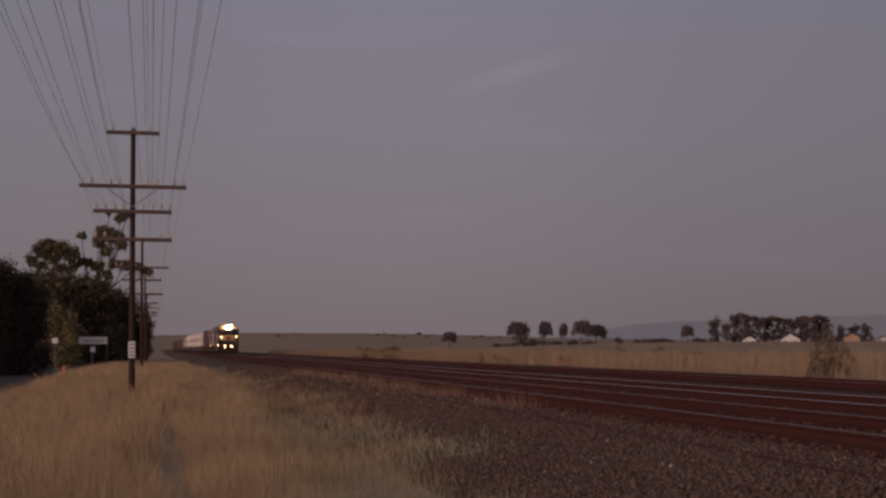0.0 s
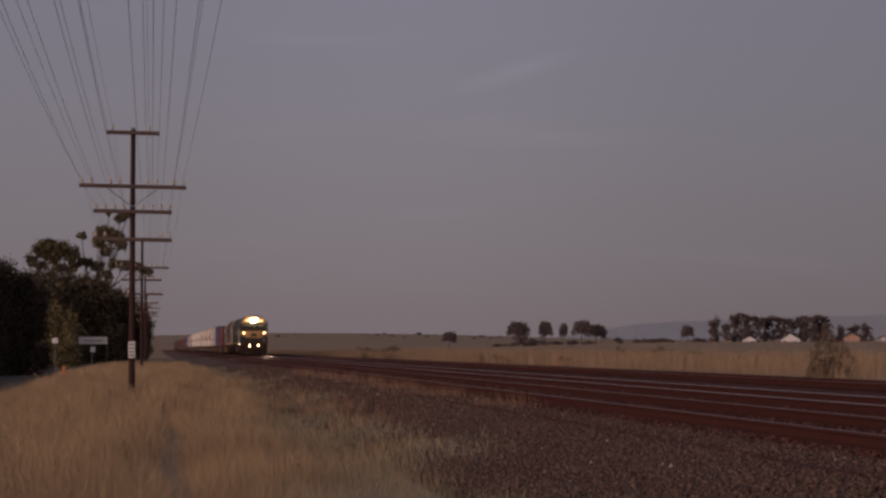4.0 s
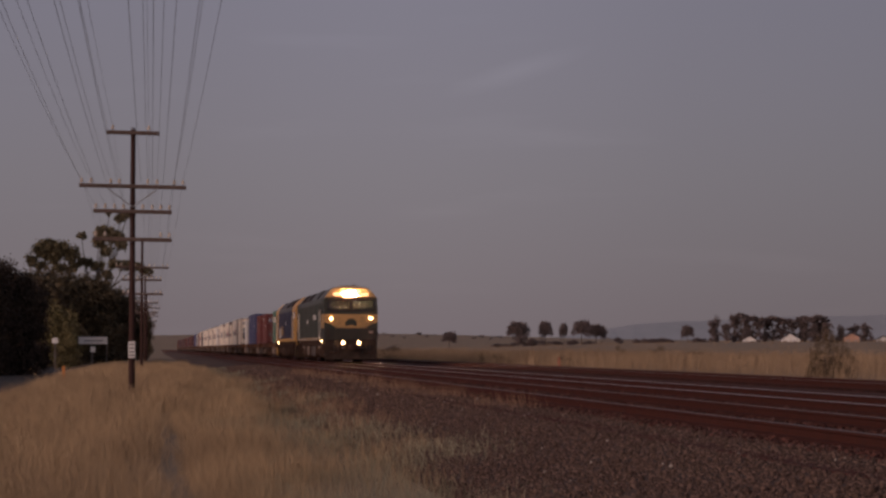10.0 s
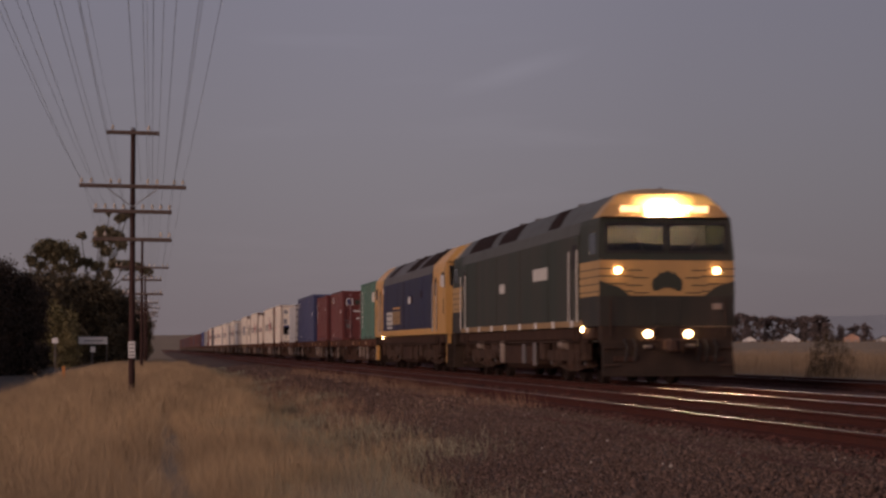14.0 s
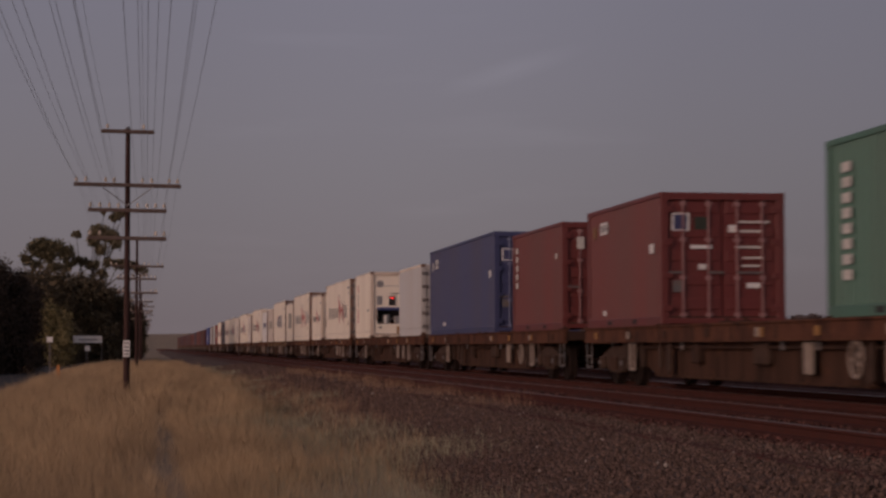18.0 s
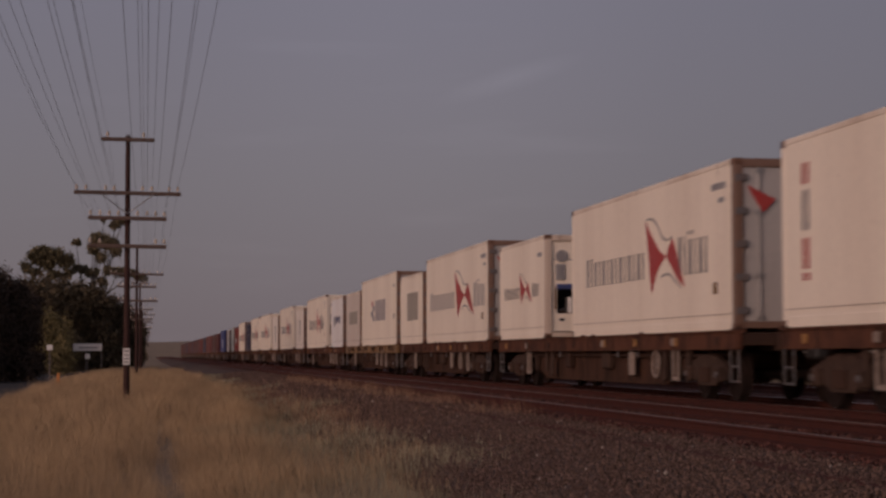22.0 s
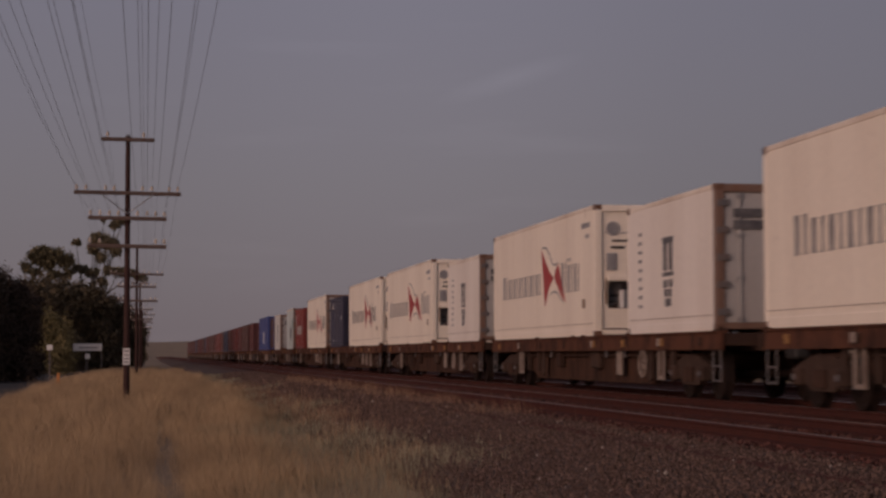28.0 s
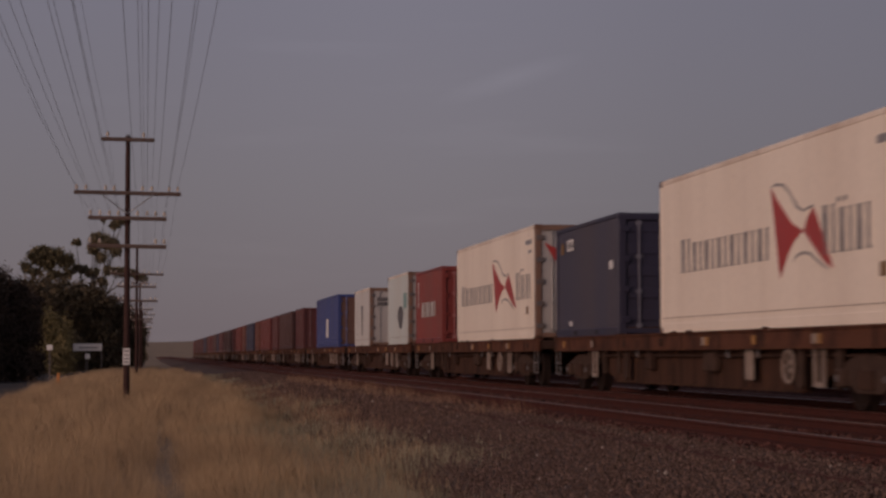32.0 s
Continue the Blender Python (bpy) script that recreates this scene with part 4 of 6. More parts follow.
def cargo():
    container(41.5, 20, 2.591, (0.075, 0.165, 0.12), "green_box", "green corrugated steel container with a white lettering column", marks="column")
    container(56.45, 20, 2.591, RED, "red_box", "dark red corrugated container with labelled doors", marks="tag")
    container(65.15, 20, 2.591, RED, "red_box", "dark red corrugated container with white door lettering", marks="doorword")
    container(73.95, 40, 2.896, (0.05, 0.058, 0.138), "blue_box", "long blue corrugated container with a small white label", marks="tag")
    container(88.2, 20, 2.591, GREY, "grey_white_box", "plain grey-white insulated container with hinged doors", "door", post=skin("grey_post", (0.5, 0.47, 0.44), rusty=0.5))
    container(103.7, 20, 2.896, WHITE, "cream_box", "white refrigerated container with a red-lit cooling unit", "unit", "redcolumn", post=skin("rusty_cream_post", (0.68, 0.56, 0.45), dirt=(0.3, 0.15, 0.08), amount=0.6, rusty=0.9))
    container(112.15, 40, 2.896, WHITE, "cream_box", "long white refrigerated container with red sail marks", "door", "sail40")
    container(127.3, 20, 2.591, WHITE, "cream_box", "short white refrigerated container with a small sail mark", "unit", "sail20", post=skin("rusty_cream_post", (0.68, 0.56, 0.45), dirt=(0.3, 0.15, 0.08), amount=0.6, rusty=0.9))
    container(135.1, 40, 2.896, WHITE, "cream_box", "long white refrigerated container with red sail marks", "door", "sail40")
    container(148.1, 20, 2.591, WHITE, "cream_box", "short cream refrigerated container with a grey side panel", "door", "patch", post=skin("brown_post", (0.2, 0.11, 0.072), rusty=0.8))
    container(155.2, 40, 2.896, WHITE, "cream_box", "long white refrigerated container with dark blue lettering bars", "door", "blocks")
    container(168.1, 20, 2.591, (0.66, 0.57, 0.49), "beige_box", "short beige container with a low grey side panel", "door", "patchlow", post=skin("brown_post", (0.2, 0.11, 0.072), rusty=0.8))
    container(175.7, 20, 2.591, (0.85, 0.82, 0.79), "bright_white_box", "short bright white container with dark lettering bars", "door", "word")
    container(184.85, 40, 2.896, WHITE, "cream_box", "long white refrigerated container with red sail marks", "unit", "sail40")
    container(199.6, 20, 2.591, (0.87, 0.785, 0.69), "off_white_box", "short white container with a dark upright mark", "door", "upright")
    container(208.5, 40, 2.896, WHITE, "cream_box", "long white refrigerated container with red sail marks", "unit", "sail40")
    container(222.9, 20, 2.591, (0.87, 0.785, 0.69), "off_white_box", "short white container with a dark upright mark", "door", "upright")
    container(232.4, 40, 2.896, WHITE, "cream_box", "long white refrigerated container with red sail marks", "unit", "sail40")
    container(247.1, 40, 2.896, WHITE, "cream_box", "long white refrigerated container with red sail marks", "unit", "sail40")
    container(262.5, 20, 2.591, (0.031, 0.029, 0.056), "dark_blue_box", "dark navy corrugated container with hinged doors", marks="tag")
    container(271.0, 40, 2.896, WHITE, "cream_box", "long white refrigerated container with red sail marks", "door", "sail40")
    container(286.4, 20, 2.591, (0.22, 0.036, 0.028), "scarlet_box", "faded red corrugated container with white lettering bars", marks="bigword")
    container(294.4, 20, 2.75, (0.6, 0.64, 0.6), "pale_teal_box", "pale mint-white container with a dark round mark", "door", "blot")
    container(306.8, 20, 2.591, (0.62, 0.6, 0.56), "cream_grey_box", "off-white container with an upright mark", "door", "upright")
    container(320.9, 40, 2.75, (0.04, 0.06, 0.2), "royal_blue_box", "long blue corrugated container with brown doors and a white mark", marks="uprightwhite", doorcolor=skin("brown_door", (0.14, 0.07, 0.05)))
    far_boxes()


def wagons():
    rust, ochre = {}, {}
    for q, end, tone in ((41.2, 62.8, 0), (64.9, 86.4, 0), (87.9, 110.0, 0), (111.9, 133.7, 0), (134.9, 154.4, 0), (155.0, 174.4, 1), (175.5, 197.3, 0), (199.3, 221.0, 0), (222.6, 244.9, 0), (246.8, 268.9, 0),
                         (270.7, 292.8, 0), (294.1, 316.0, 0), (318.0, 340.0, 0)) + tuple((342.3 + 23.5 * i, 342.3 + 23.5 * i + 22.0, 0) for i in range(12)):
        L = round(end - q, 1)
        L = min((19.4, 21.6, 22.0), key=lambda a: abs(a - L))
        have = ochre if tone else rust
        if L in have:
            w = copy_thing(have[L], pose(0, 0, 0))
        else:
            w = have[L] = wagon(L, OCHRE if tone else RUST)
        MOVING.append((w, q + SLACK, 0.0))


# ---- locomotives ----
def half(z):
    return float(np.interp(z, (0.3, 3.3, 3.57, 3.85, 4.1, 4.2, 4.25), (1.47, 1.47, 1.43, 1.2, 0.93, 0.6, 0.2)))


def rake(z):
    return float(np.interp(z, (0.3, 2.65, 3.45, 3.57, 3.9, 4.1, 4.25), (0.0, 0.0, 0.12, 0.15, 0.26, 0.45, 1.0)))


def shell(zs, ya, yb, L, front=False, rear=False, out=0.0):
    """Side skins of the body between levels zs and stations ya, yb; front, rear: with the end face."""
    b = Build()
    v = []
    for z in zs:
        h = half(z) + out
        y0 = max(ya, rake(z) - out) if front else ya
        y1 = min(yb, L - rake(z) + out) if rear else yb
        v.append((h, max(y0, ya if not front else y0), y1, z))
    for (h0, a0, b0, z0), (h1, a1, b1, z1) in zip(v, v[1:]):
        for s in (-1, 1):
            b.add([(s * h0, a0, z0), (s * h0, b0, z0), (s * h1, b1, z1), (s * h1, a1, z1)], [(0, 1, 2, 3)])
        if front:
            b.add([(-h0, a0, z0), (h0, a0, z0), (h1, a1, z1), (-h1, a1, z1)], [(0, 1, 2, 3)])
        if rear:
            b.add([(-h0, b0, z0), (h0, b0, z0), (h1, b1, z1), (-h1, b1, z1)], [(0, 1, 2, 3)])
    h, a0, b0, z = v[-1]
    if z > 4.2:
        b.add([(-h, a0, z), (h, a0, z), (h, b0, z), (-h, b0, z)], [(0, 1, 2, 3)])
    return b


def locomotive(q, bodym, endm, style):
    lead = style == "lead"
    L = 19.9 if lead else 19.65
    lo = thing("locomotive", "dark green and gold diesel locomotive with lit headlights" if lead else "navy blue and gold-ended diesel locomotive", "locomotive", "locomotives")
    C, V, S = (1.88, 0.8, 1.26) if lead else (2.85, 2.85, 1.26)
    T = 1.1 if lead else C
    part("body_side", shell((S, 3.3), C, L - C, L), bodym, lo)
    rf = shell((3.3, 3.57), C, L - C, L)
    for more in (shell((3.57, 3.85, 4.1), V, L - V, L), shell((4.1, 4.2, 4.25), T, L - T, L)):
        rf.add(more.v, more.f)
    part("roof", rf, GREENROOF if lead else ROOFGREY, lo, "dusty roof with sloping shoulders")
    for name, ya, yb, fr, re in (("front_cab", 0.0, C, True, False), ("rear_cab", L - C, L, False, True)):
        cab = new(name)
        cab.parent = lo
        end = lambda y: (y if fr else L - y)
        part("lower_nose", shell((S, 1.9), ya, yb, L, fr, re), NOSEGREEN if lead else endm, cab)
        part("nose_skirt", Build().box(-1.44, 1.44, end(0.004), end(0.3), 0.9, S, 0.02), NOSEDIRT, cab, "brown dirt-covered nose skirt")
        part("waist_band", shell((1.9, 2.65), ya, yb, L, fr, re), endm, cab, "gold waist band")
        surround = bodym if lead else endm
        part("window_sill", shell((2.65, 2.8), ya, yb, L, fr, re), surround, cab)
        part("window_header", shell((3.45, 3.57), ya, yb, L, fr, re), surround, cab)
        for s in (-1, 1):
            for y0, y1, z0, z1 in ((0.0, 0.35, 2.8, 3.45), (0.95, C, 2.8, 3.45), (0.35, 0.95, 3.25, 3.45)):
                b = Build().add([(s * half(z), end(max(y, rake(z))), z) for y, z in ((y0, z0), (y1, z0), (y1, z1), (y0, z1))], [(0, 1, 2, 3)])
                part("side_pillar", b, surround, cab)
            for x0, x1 in ((0.0, 0.05), (1.3, 1.47)):
                b = Build().add([(s * min(x, half(z)), end(rake(z)), z) for x, z in ((x0, 2.8), (x1, 2.8), (x1, 3.45), (x0, 3.45))], [(0, 1, 2, 3)])
                part("front_pillar", b, surround, cab)
        part("bulkhead", Build().box(-1.4, 1.4, end(C - 0.05), end(C), 1.3, 3.5), CABGREY, cab, "dark cab bulkhead")
        part("cab_floor", Build().box(-1.42, 1.42, end(0.1), end(C), 1.9, 1.95), BLACK, cab)
        part("desk", Build().box(-1.3, 1.3, end(0.2), end(0.6), 2.3, 3.02, 0.04), BLACK, cab, "dark driving desk")
        vis = shell((3.57, 3.7, 3.85, 4.0, 4.1), ya if fr else L - V, V if fr else yb, L, fr, re)
        top = shell((4.1, 4.2, 4.25), ya if fr else L - T, T if fr else yb, L, fr, re)
        vis.add(top.v, top.f)
        part("visor", vis, endm, cab, "gold sloping visor roof")
        part("brow", Build().box(-1.38, 1.38, end(0.05), end(0.2), 3.555, 3.585, 0.008), GRIME, cab, "dark ledge over the windscreen")
        if lead:
            for k in range(4):
                z = 1.98 + k * 0.16
                for s in (-1, 1):
                    inner = 0.4 + 0.14 * (k % 2)
                    part("pinstripe", Build().box(s * (inner + 0.34), s * 1.475, end(-0.006), end(0.006), z, z + 0.025).box(s * inner, s * (inner + 0.34), end(-0.006), end(0.006), z - 0.035, z - 0.01), bodym, cab, "thin dark stepped stripe")
                    part("pinstripe", Build().box(s * 1.464, s * 1.475, end(0.007), end(C), z, z + 0.02), bodym, cab, "thin dark stripe")
            for s in (-1, 1):
                b = Build().prism([(s * 1.472, 2.22), (s * 1.472, 1.89), (s * 0.8, 1.89), (s * 1.05, 2.08)], end(-0.009), end(0.004))
                part("band_end", b, bodym, cab)
            crest = [(-0.335, 2.17), (-0.3, 2.26), (-0.22, 2.3), (-0.16, 2.4), (-0.08, 2.37), (-0.03, 2.43), (0.06, 2.42), (0.1, 2.36), (0.15, 2.41), (0.22, 2.32), (0.3, 2.25),
                     (0.335, 2.15), (0.31, 2.02), (0.24, 1.98), (0.17, 2.03), (0.05, 2.07), (-0.08, 2.07), (-0.18, 2.02), (-0.27, 1.99), (-0.32, 2.05)][::-1]
            part("crest", Build().prism(crest, end(-0.02), end(0.01)), GREEN, cab, "dark crest on the nose")
        # windscreen: two panes set in a dark frame
        for s in (-1, 1):
            f = Build()
            vs = [(s * 0.06, 2.85), (s * 1.3, 2.85), (s * 1.27, 3.42), (s * 0.06, 3.42)]
            pane = Build().add([(x, end(rake(z) - 0.012), z) for x, z in vs] + [(x, end(rake(z) - 0.004), z) for x, z in vs], [(0, 1, 2, 3), (4, 5, 6, 7), (0, 1, 5, 4), (1, 2, 6, 5), (2, 3, 7, 6), (3, 0, 4, 7)])
            part("windscreen", pane, paint_glass(), cab, "sky-reflecting windscreen pane")
            for a, c2, z0, z1 in ((0.03, 0.07, 2.82, 3.45), (1.28, 1.33, 2.82, 3.45)):
                f.add([(s * a, end(rake(z0) - 0.02), z0), (s * c2, end(rake(z0) - 0.02), z0), (s * c2, end(rake(z1) - 0.02), z1), (s * a, end(rake(z1) - 0.02), z1)], [(0, 1, 2, 3)])
            for z0, z1 in ((2.81, 2.86), (3.41, 3.46)):
                f.add([(s * 0.03, end(rake(z0) - 0.02), z0), (s * 1.33, end(rake(z0) - 0.02), z0), (s * 1.33, end(rake(z1) - 0.02), z1), (s * 0.03, end(rake(z1) - 0.02), z1)], [(0, 1, 2, 3)])
            part("window_frame", f, BLACK, cab)
            part("wiper", Build().tube((s * 0.5, end(rake(2.85) - 0.04), 2.83), (s * 0.75, end(rake(3.3) - 0.04), 3.3), 0.012, 5), BLACK, cab)
            # side: cab door, window, handrails
            # second loco: opaque black stands for the unlit inside of an open window
            part("side_window", Build().box(s * 1.455, s * 1.465, end(0.35), end(0.95), 2.8, 3.25), DARKGLASS if lead else BLACK, cab, "dark cab side window")
            dy = 0.53 if lead else 0.3
            part("cab_door", Build().box(s * 1.462, s * 1.485, end(1.45 + dy), end(2.15 + dy), 1.28, 3.25, 0.02), bodym if lead else endm, cab)
            part("door_window", Build().box(s * 1.48, s * 1.49, end(1.58 + dy), end(2.02 + dy), 2.55, 3.1, 0.02), BLACK, cab, "dark door window")
            if not lead:
                part("door_gap", Build().box(s * 1.484, s * 1.487, end(1.46 + dy), end(1.5 + dy), 1.4, 3.2).box(s * 1.484, s * 1.487, end(2.1 + dy), end(2.14 + dy), 1.4, 3.2), GRIME, cab, "dark door gap")
                part("vent", Build().box(s * 1.472, s * 1.478, end(0.4), end(0.5), 1.9, 2.4), GRIME, cab)
            for y in (1.38 + dy, 2.22 + dy):
                part("handrail", Build().tube((s * 1.53, end(y), 1.35), (s * 1.53, end(y), 2.95), 0.02, 7), STEEL if not lead else PALEPRINT, cab, "pale upright handrail")
            b = Build()
            for z in (0.35, 0.65, 0.95):
                b.box(s * 1.3, s * 1.46, end(1.5 + dy), end(2.1 + dy), z, z + 0.03)
            for y in (1.5 + dy, 2.1 + dy):
                b.tube((s * 1.44, end(y), 0.33), (s * 1.44, end(y), 1.2), 0.018, 6)
            part("cab_steps", b, GRIME, cab)
            on = lead and fr
            part("marker_light", Build().tube((s * 1.08, end(-0.07), 2.43), (s * 1.08, end(0.02), 2.43), 0.068, 16), LAMP if on else STEEL, cab, "lit round marker light" if on else "unlit marker light")
            part("ditch_light", Build().tube((s * 0.44, end(-0.1), 1.09), (s * 0.44, end(0.02), 1.09), 0.08, 16), LAMP if on else STEEL, cab, "lit lower headlight" if on else "unlit lower headlight")
            part("number_box", Build().box(s * 0.52, s * 0.96, end(rake(3.78) - 0.07), end(rake(3.78) + 0.2), 3.68, 3.82, 0.01), NUMBERGLOW if on else BLACK, cab, "glowing number box" if on else "dark number box")
            part("buffer_pad", Build().box(s * 0.7, s * 1.2, end(-0.12), end(0.0), 0.5, 0.62, 0.02), GRIME, cab)
        for x in (-0.14, 0.14):
            # on the lead loco the barrel's sides glow too, standing in for lamp glare
            hl = Build().tube((x, end(rake(3.78) - 0.1), 3.78), (x, end(rake(3.78) + 0.1), 3.78), 0.105, 18)
            part("headlight", hl, HEADLAMP if (lead and fr) else STEEL, cab, "blazing headlight" if (lead and fr) else "unlit headlight")
            part("headlight_lens", Build().tube((x, end(rake(3.78) - 0.106), 3.78), (x, end(rake(3.78) - 0.101), 3.78), 0.095, 18), LENS if (lead and fr) else DARKGLASS, cab, "round glass lens")
        part("pilot", Build().slab([(end(0.0), 0.95), (end(-0.08), 0.5), (end(-0.14), 0.2), (end(0.04), 0.2), (end(0.12), 0.95)], -1.42, 1.42), NOSEDIRT, cab, "grimy pilot plate")
        for x in (-0.95, -0.75, 0.62, 0.8, 1.0):
            part("brake_hose", Build().tube((x, end(-0.02), 0.98), (x + 0.03, end(-0.16), 0.8), 0.022, 6).tube((x + 0.03, end(-0.16), 0.8), (x, end(-0.12), 0.5), 0.022, 6), BLACK, cab)
        for x in (-1.25, 1.25):
            part("nose_step", Build().box(x - 0.16, x + 0.16, end(-0.16), end(-0.02), 0.42, 0.45).box(x - 0.16, x + 0.16, end(-0.12), end(0.0), 0.78, 0.81), BOGIE, cab)
            part("grab_rail", Build().tube((x, end(-0.06), 1.05), (x, end(-0.06), 1.8), 0.015, 6), BOGIE, cab)
        part("lamp_hood", Build().box(-0.58, -0.3, end(-0.06), end(0.0), 1.18, 1.22, 0.01).box(0.3, 0.58, end(-0.06), end(0.0), 1.18, 1.22, 0.01).box(-0.33, -0.27, end(-0.06), end(0.0), 0.98, 1.2, 0.01).box(0.27, 0.33, end(-0.06), end(0.0), 0.98, 1.2, 0.01), BOGIE, cab)
        part("jumper_socket", Build().box(0.98, 1.2, end(-0.05), end(0.0), 1.6, 1.74, 0.02), DULLCREAM, cab, "pale jumper socket")
        part("nose_door", Build().box(-0.3, 0.3, end(-0.012), end(0.01), 1.3, 1.82, 0.008), NOSEGREEN if lead else endm, cab)
        part("hose_cock", Build().box(-0.55, -0.38, end(-0.18), end(-0.05), 0.78, 0.86, 0.02).box(0.36, 0.56, end(-0.18), end(-0.05), 0.8, 0.88, 0.02), HINGE, cab, "pale air hose cocks")
        part("lamp_bracket", Build().box(-0.62, 0.62, end(-0.05), end(0.0), 0.94, 0.99, 0.01), BOGIE, cab)
        part("coupler", Build().box(-0.14, 0.14, end(-0.45), end(0.0), 0.72, 0.96, 0.04).box(-0.19, 0.05, end(-0.7), end(-0.42), 0.7, 0.99, 0.05).box(0.06, 0.2, end(-0.62), end(-0.42), 0.7, 0.99, 0.04), BOGIE, cab, "brown knuckle coupler")
        part("horn", Build().tube((0.35, end(2.2), 4.3), (0.35, end(1.8), 4.3), 0.025, 8, 0.06), GRIME, cab)
    for s in (-1, 1):
        part("sill_stripe", Build().box(s * 1.44, s * 1.49, 1.7, L - 1.7, S, S + (0.14 if lead else 0.21), 0.01), SILLGOLD if lead else endm, lo, "gold sill stripe")
        part("underframe", Build().box(s * 1.25, s * 1.4, 0.9, L - 0.9, 0.98, S, 0.02), GRIME, lo)
        if lead:
            for k in range(8):
                y = 2.6 + k * 2.05
                part("sill_bracket", Build().box(s * 1.49, s * 1.5, y - 0.13, y + 0.13, S - 0.01, S + 0.15, 0.005), WHITEPAINT, lo, "small white sill marking")
            for y, w, z0, z1 in ((6.2, 0.85, 2.42, 2.72), (11.3, 0.36, 2.25, 2.5)):
                part("name_plate", Build().box(s * 1.47, s * 1.488, y - w, y + w, z0, z1, 0.01), PALEPRINT, lo, "pale plate on the body side")
        else:
            part("side_panel", Build().box(s * 1.47, s * 1.482, 11.4, 13.65, 1.71, 2.21), SILLGOLD, lo, "gold rectangle on the blue side")
            part("side_panel", Build().box(s * 1.47, s * 1.482, 13.66, 15.5, 1.7, 2.2), PALEPRINT, lo, "white rectangle on the blue side")
            part("side_panel", Build().box(s * 1.47, s * 1.482, 11.5, 13.6, 2.29, 2.36), GOLD, lo)
            part("side_panel", Build().box(s * 1.47, s * 1.482, 13.7, 15.45, 1.56, 1.63), WHITEPAINT, lo)
            for a, b2, z in ((14.0, 14.5, 2.06), (14.62, 15.2, 2.06), (13.95, 14.2, 1.86), (14.4, 14.8, 1.84), (15.0, 15.3, 1.86)):
                part("lettering", Build().box(s * 1.482, s * 1.485, a, b2, z - 0.035, z + 0.035), DARKPRINT, lo, "small dark bar")
            for a, b2, z in ((11.6, 12.3, 1.98), (12.45, 13.4, 1.94), (11.8, 12.9, 1.82)):
                part("lettering", Build().box(s * 1.482, s * 1.485, a, b2, z - 0.03, z + 0.03), OCHRE, lo, "faint ochre bar")
            for k in range(5):
                z = 1.65 + k * 0.36
                part("corner_mark", Build().box(s * 1.47, s * 1.484, L - C - 0.22, L - C - 0.04, z, z + 0.1), DULLCREAM, lo, "small cream mark on the blue side")
            part("hatch", Build().box(s * 1.468, s * 1.476, 10.6, 11.2, 2.3, 2.75, 0.01), NAVY, lo)
            for y, z in ((8.1, 2.42), (5.6, 2.55)):
                part("hatch", Build().box(s * 1.468, s * 1.48, y - 0.14, y + 0.14, z, z + 0.26, 0.006), BELLY, lo, "small rusty hatch")
            part("door_gap", Build().box(s * 1.468, s * 1.474, 10.2, 10.3, 1.5, 3.25), GRIME, lo, "dark door gap")
            part("name_plate", Build().box(s * 1.47, s * 1.488, 8.4, 9.0, 2.42, 2.66, 0.01), WHITEPAINT, lo, "pale plate on the body side")
            part("corner_mark", Build().box(s * 1.47, s * 1.484, L - C - 0.3, L - C - 0.06, 3.0, 3.22), WHITEPAINT, lo)
        for a, b2 in ((4.2, 5.5), (9.6, 12.2), (13.4, 17.0)):
            g = Build()
            z0, z1, lean = 3.6, 4.1, 0.75
            if not lead:
                a, b2, lean = L - b2, L - a, -lean
            h0, h1 = half(z0), half(z1)
            hm = half(3.85)
            g.add([(s * (h0 + 0.012), a, z0), (s * (h0 + 0.012), b2, z0), (s * (hm + 0.012), b2 + lean / 2, 3.85), (s * (hm + 0.012), a + lean / 2, 3.85), (s * (h1 + 0.012), b2 + lean, z1), (s * (h1 + 0.012), a + lean, z1)], [(0, 1, 2, 3), (3, 2, 4, 5)])
            for i in range(6):
                z = z0 + (z1 - z0) * (i + 0.5) / 6
                h = half(z)
                k = lean * (z - z0) / (z1 - z0)
                g.box(s * h, s * (h + 0.03), a + k, b2 + k, z - 0.012, z + 0.012)
            part("roof_grille", g, GRILLE, lo, "dark louvred roof grille")
        for y in (5.2, 8.8, 12.2, 15.4):
            part("panel_seam", Build().box(s * 1.468, s * 1.474, y - 0.01, y + 0.01, 1.26, 3.28), GRIME, lo)
        part("body_door", Build().box(s * 1.468, s * 1.478, 5.4, 6.1, 1.3, 3.1, 0.01), bodym, lo)
        part("fuel_tank", Build().box(s * 0.5, s * 1.35, 8.0, 11.6, 0.28, 0.95, 0.12), GRIME, lo)
        part("tank_end", Build().box(s * 1.35, s * 1.4, 7.2, 7.55, 0.35, 0.95, 0.02).box(s * 1.35, s * 1.4, 8.6, 8.95, 0.4, 0.9, 0.02), HINGE if lead else BOGIE, lo)
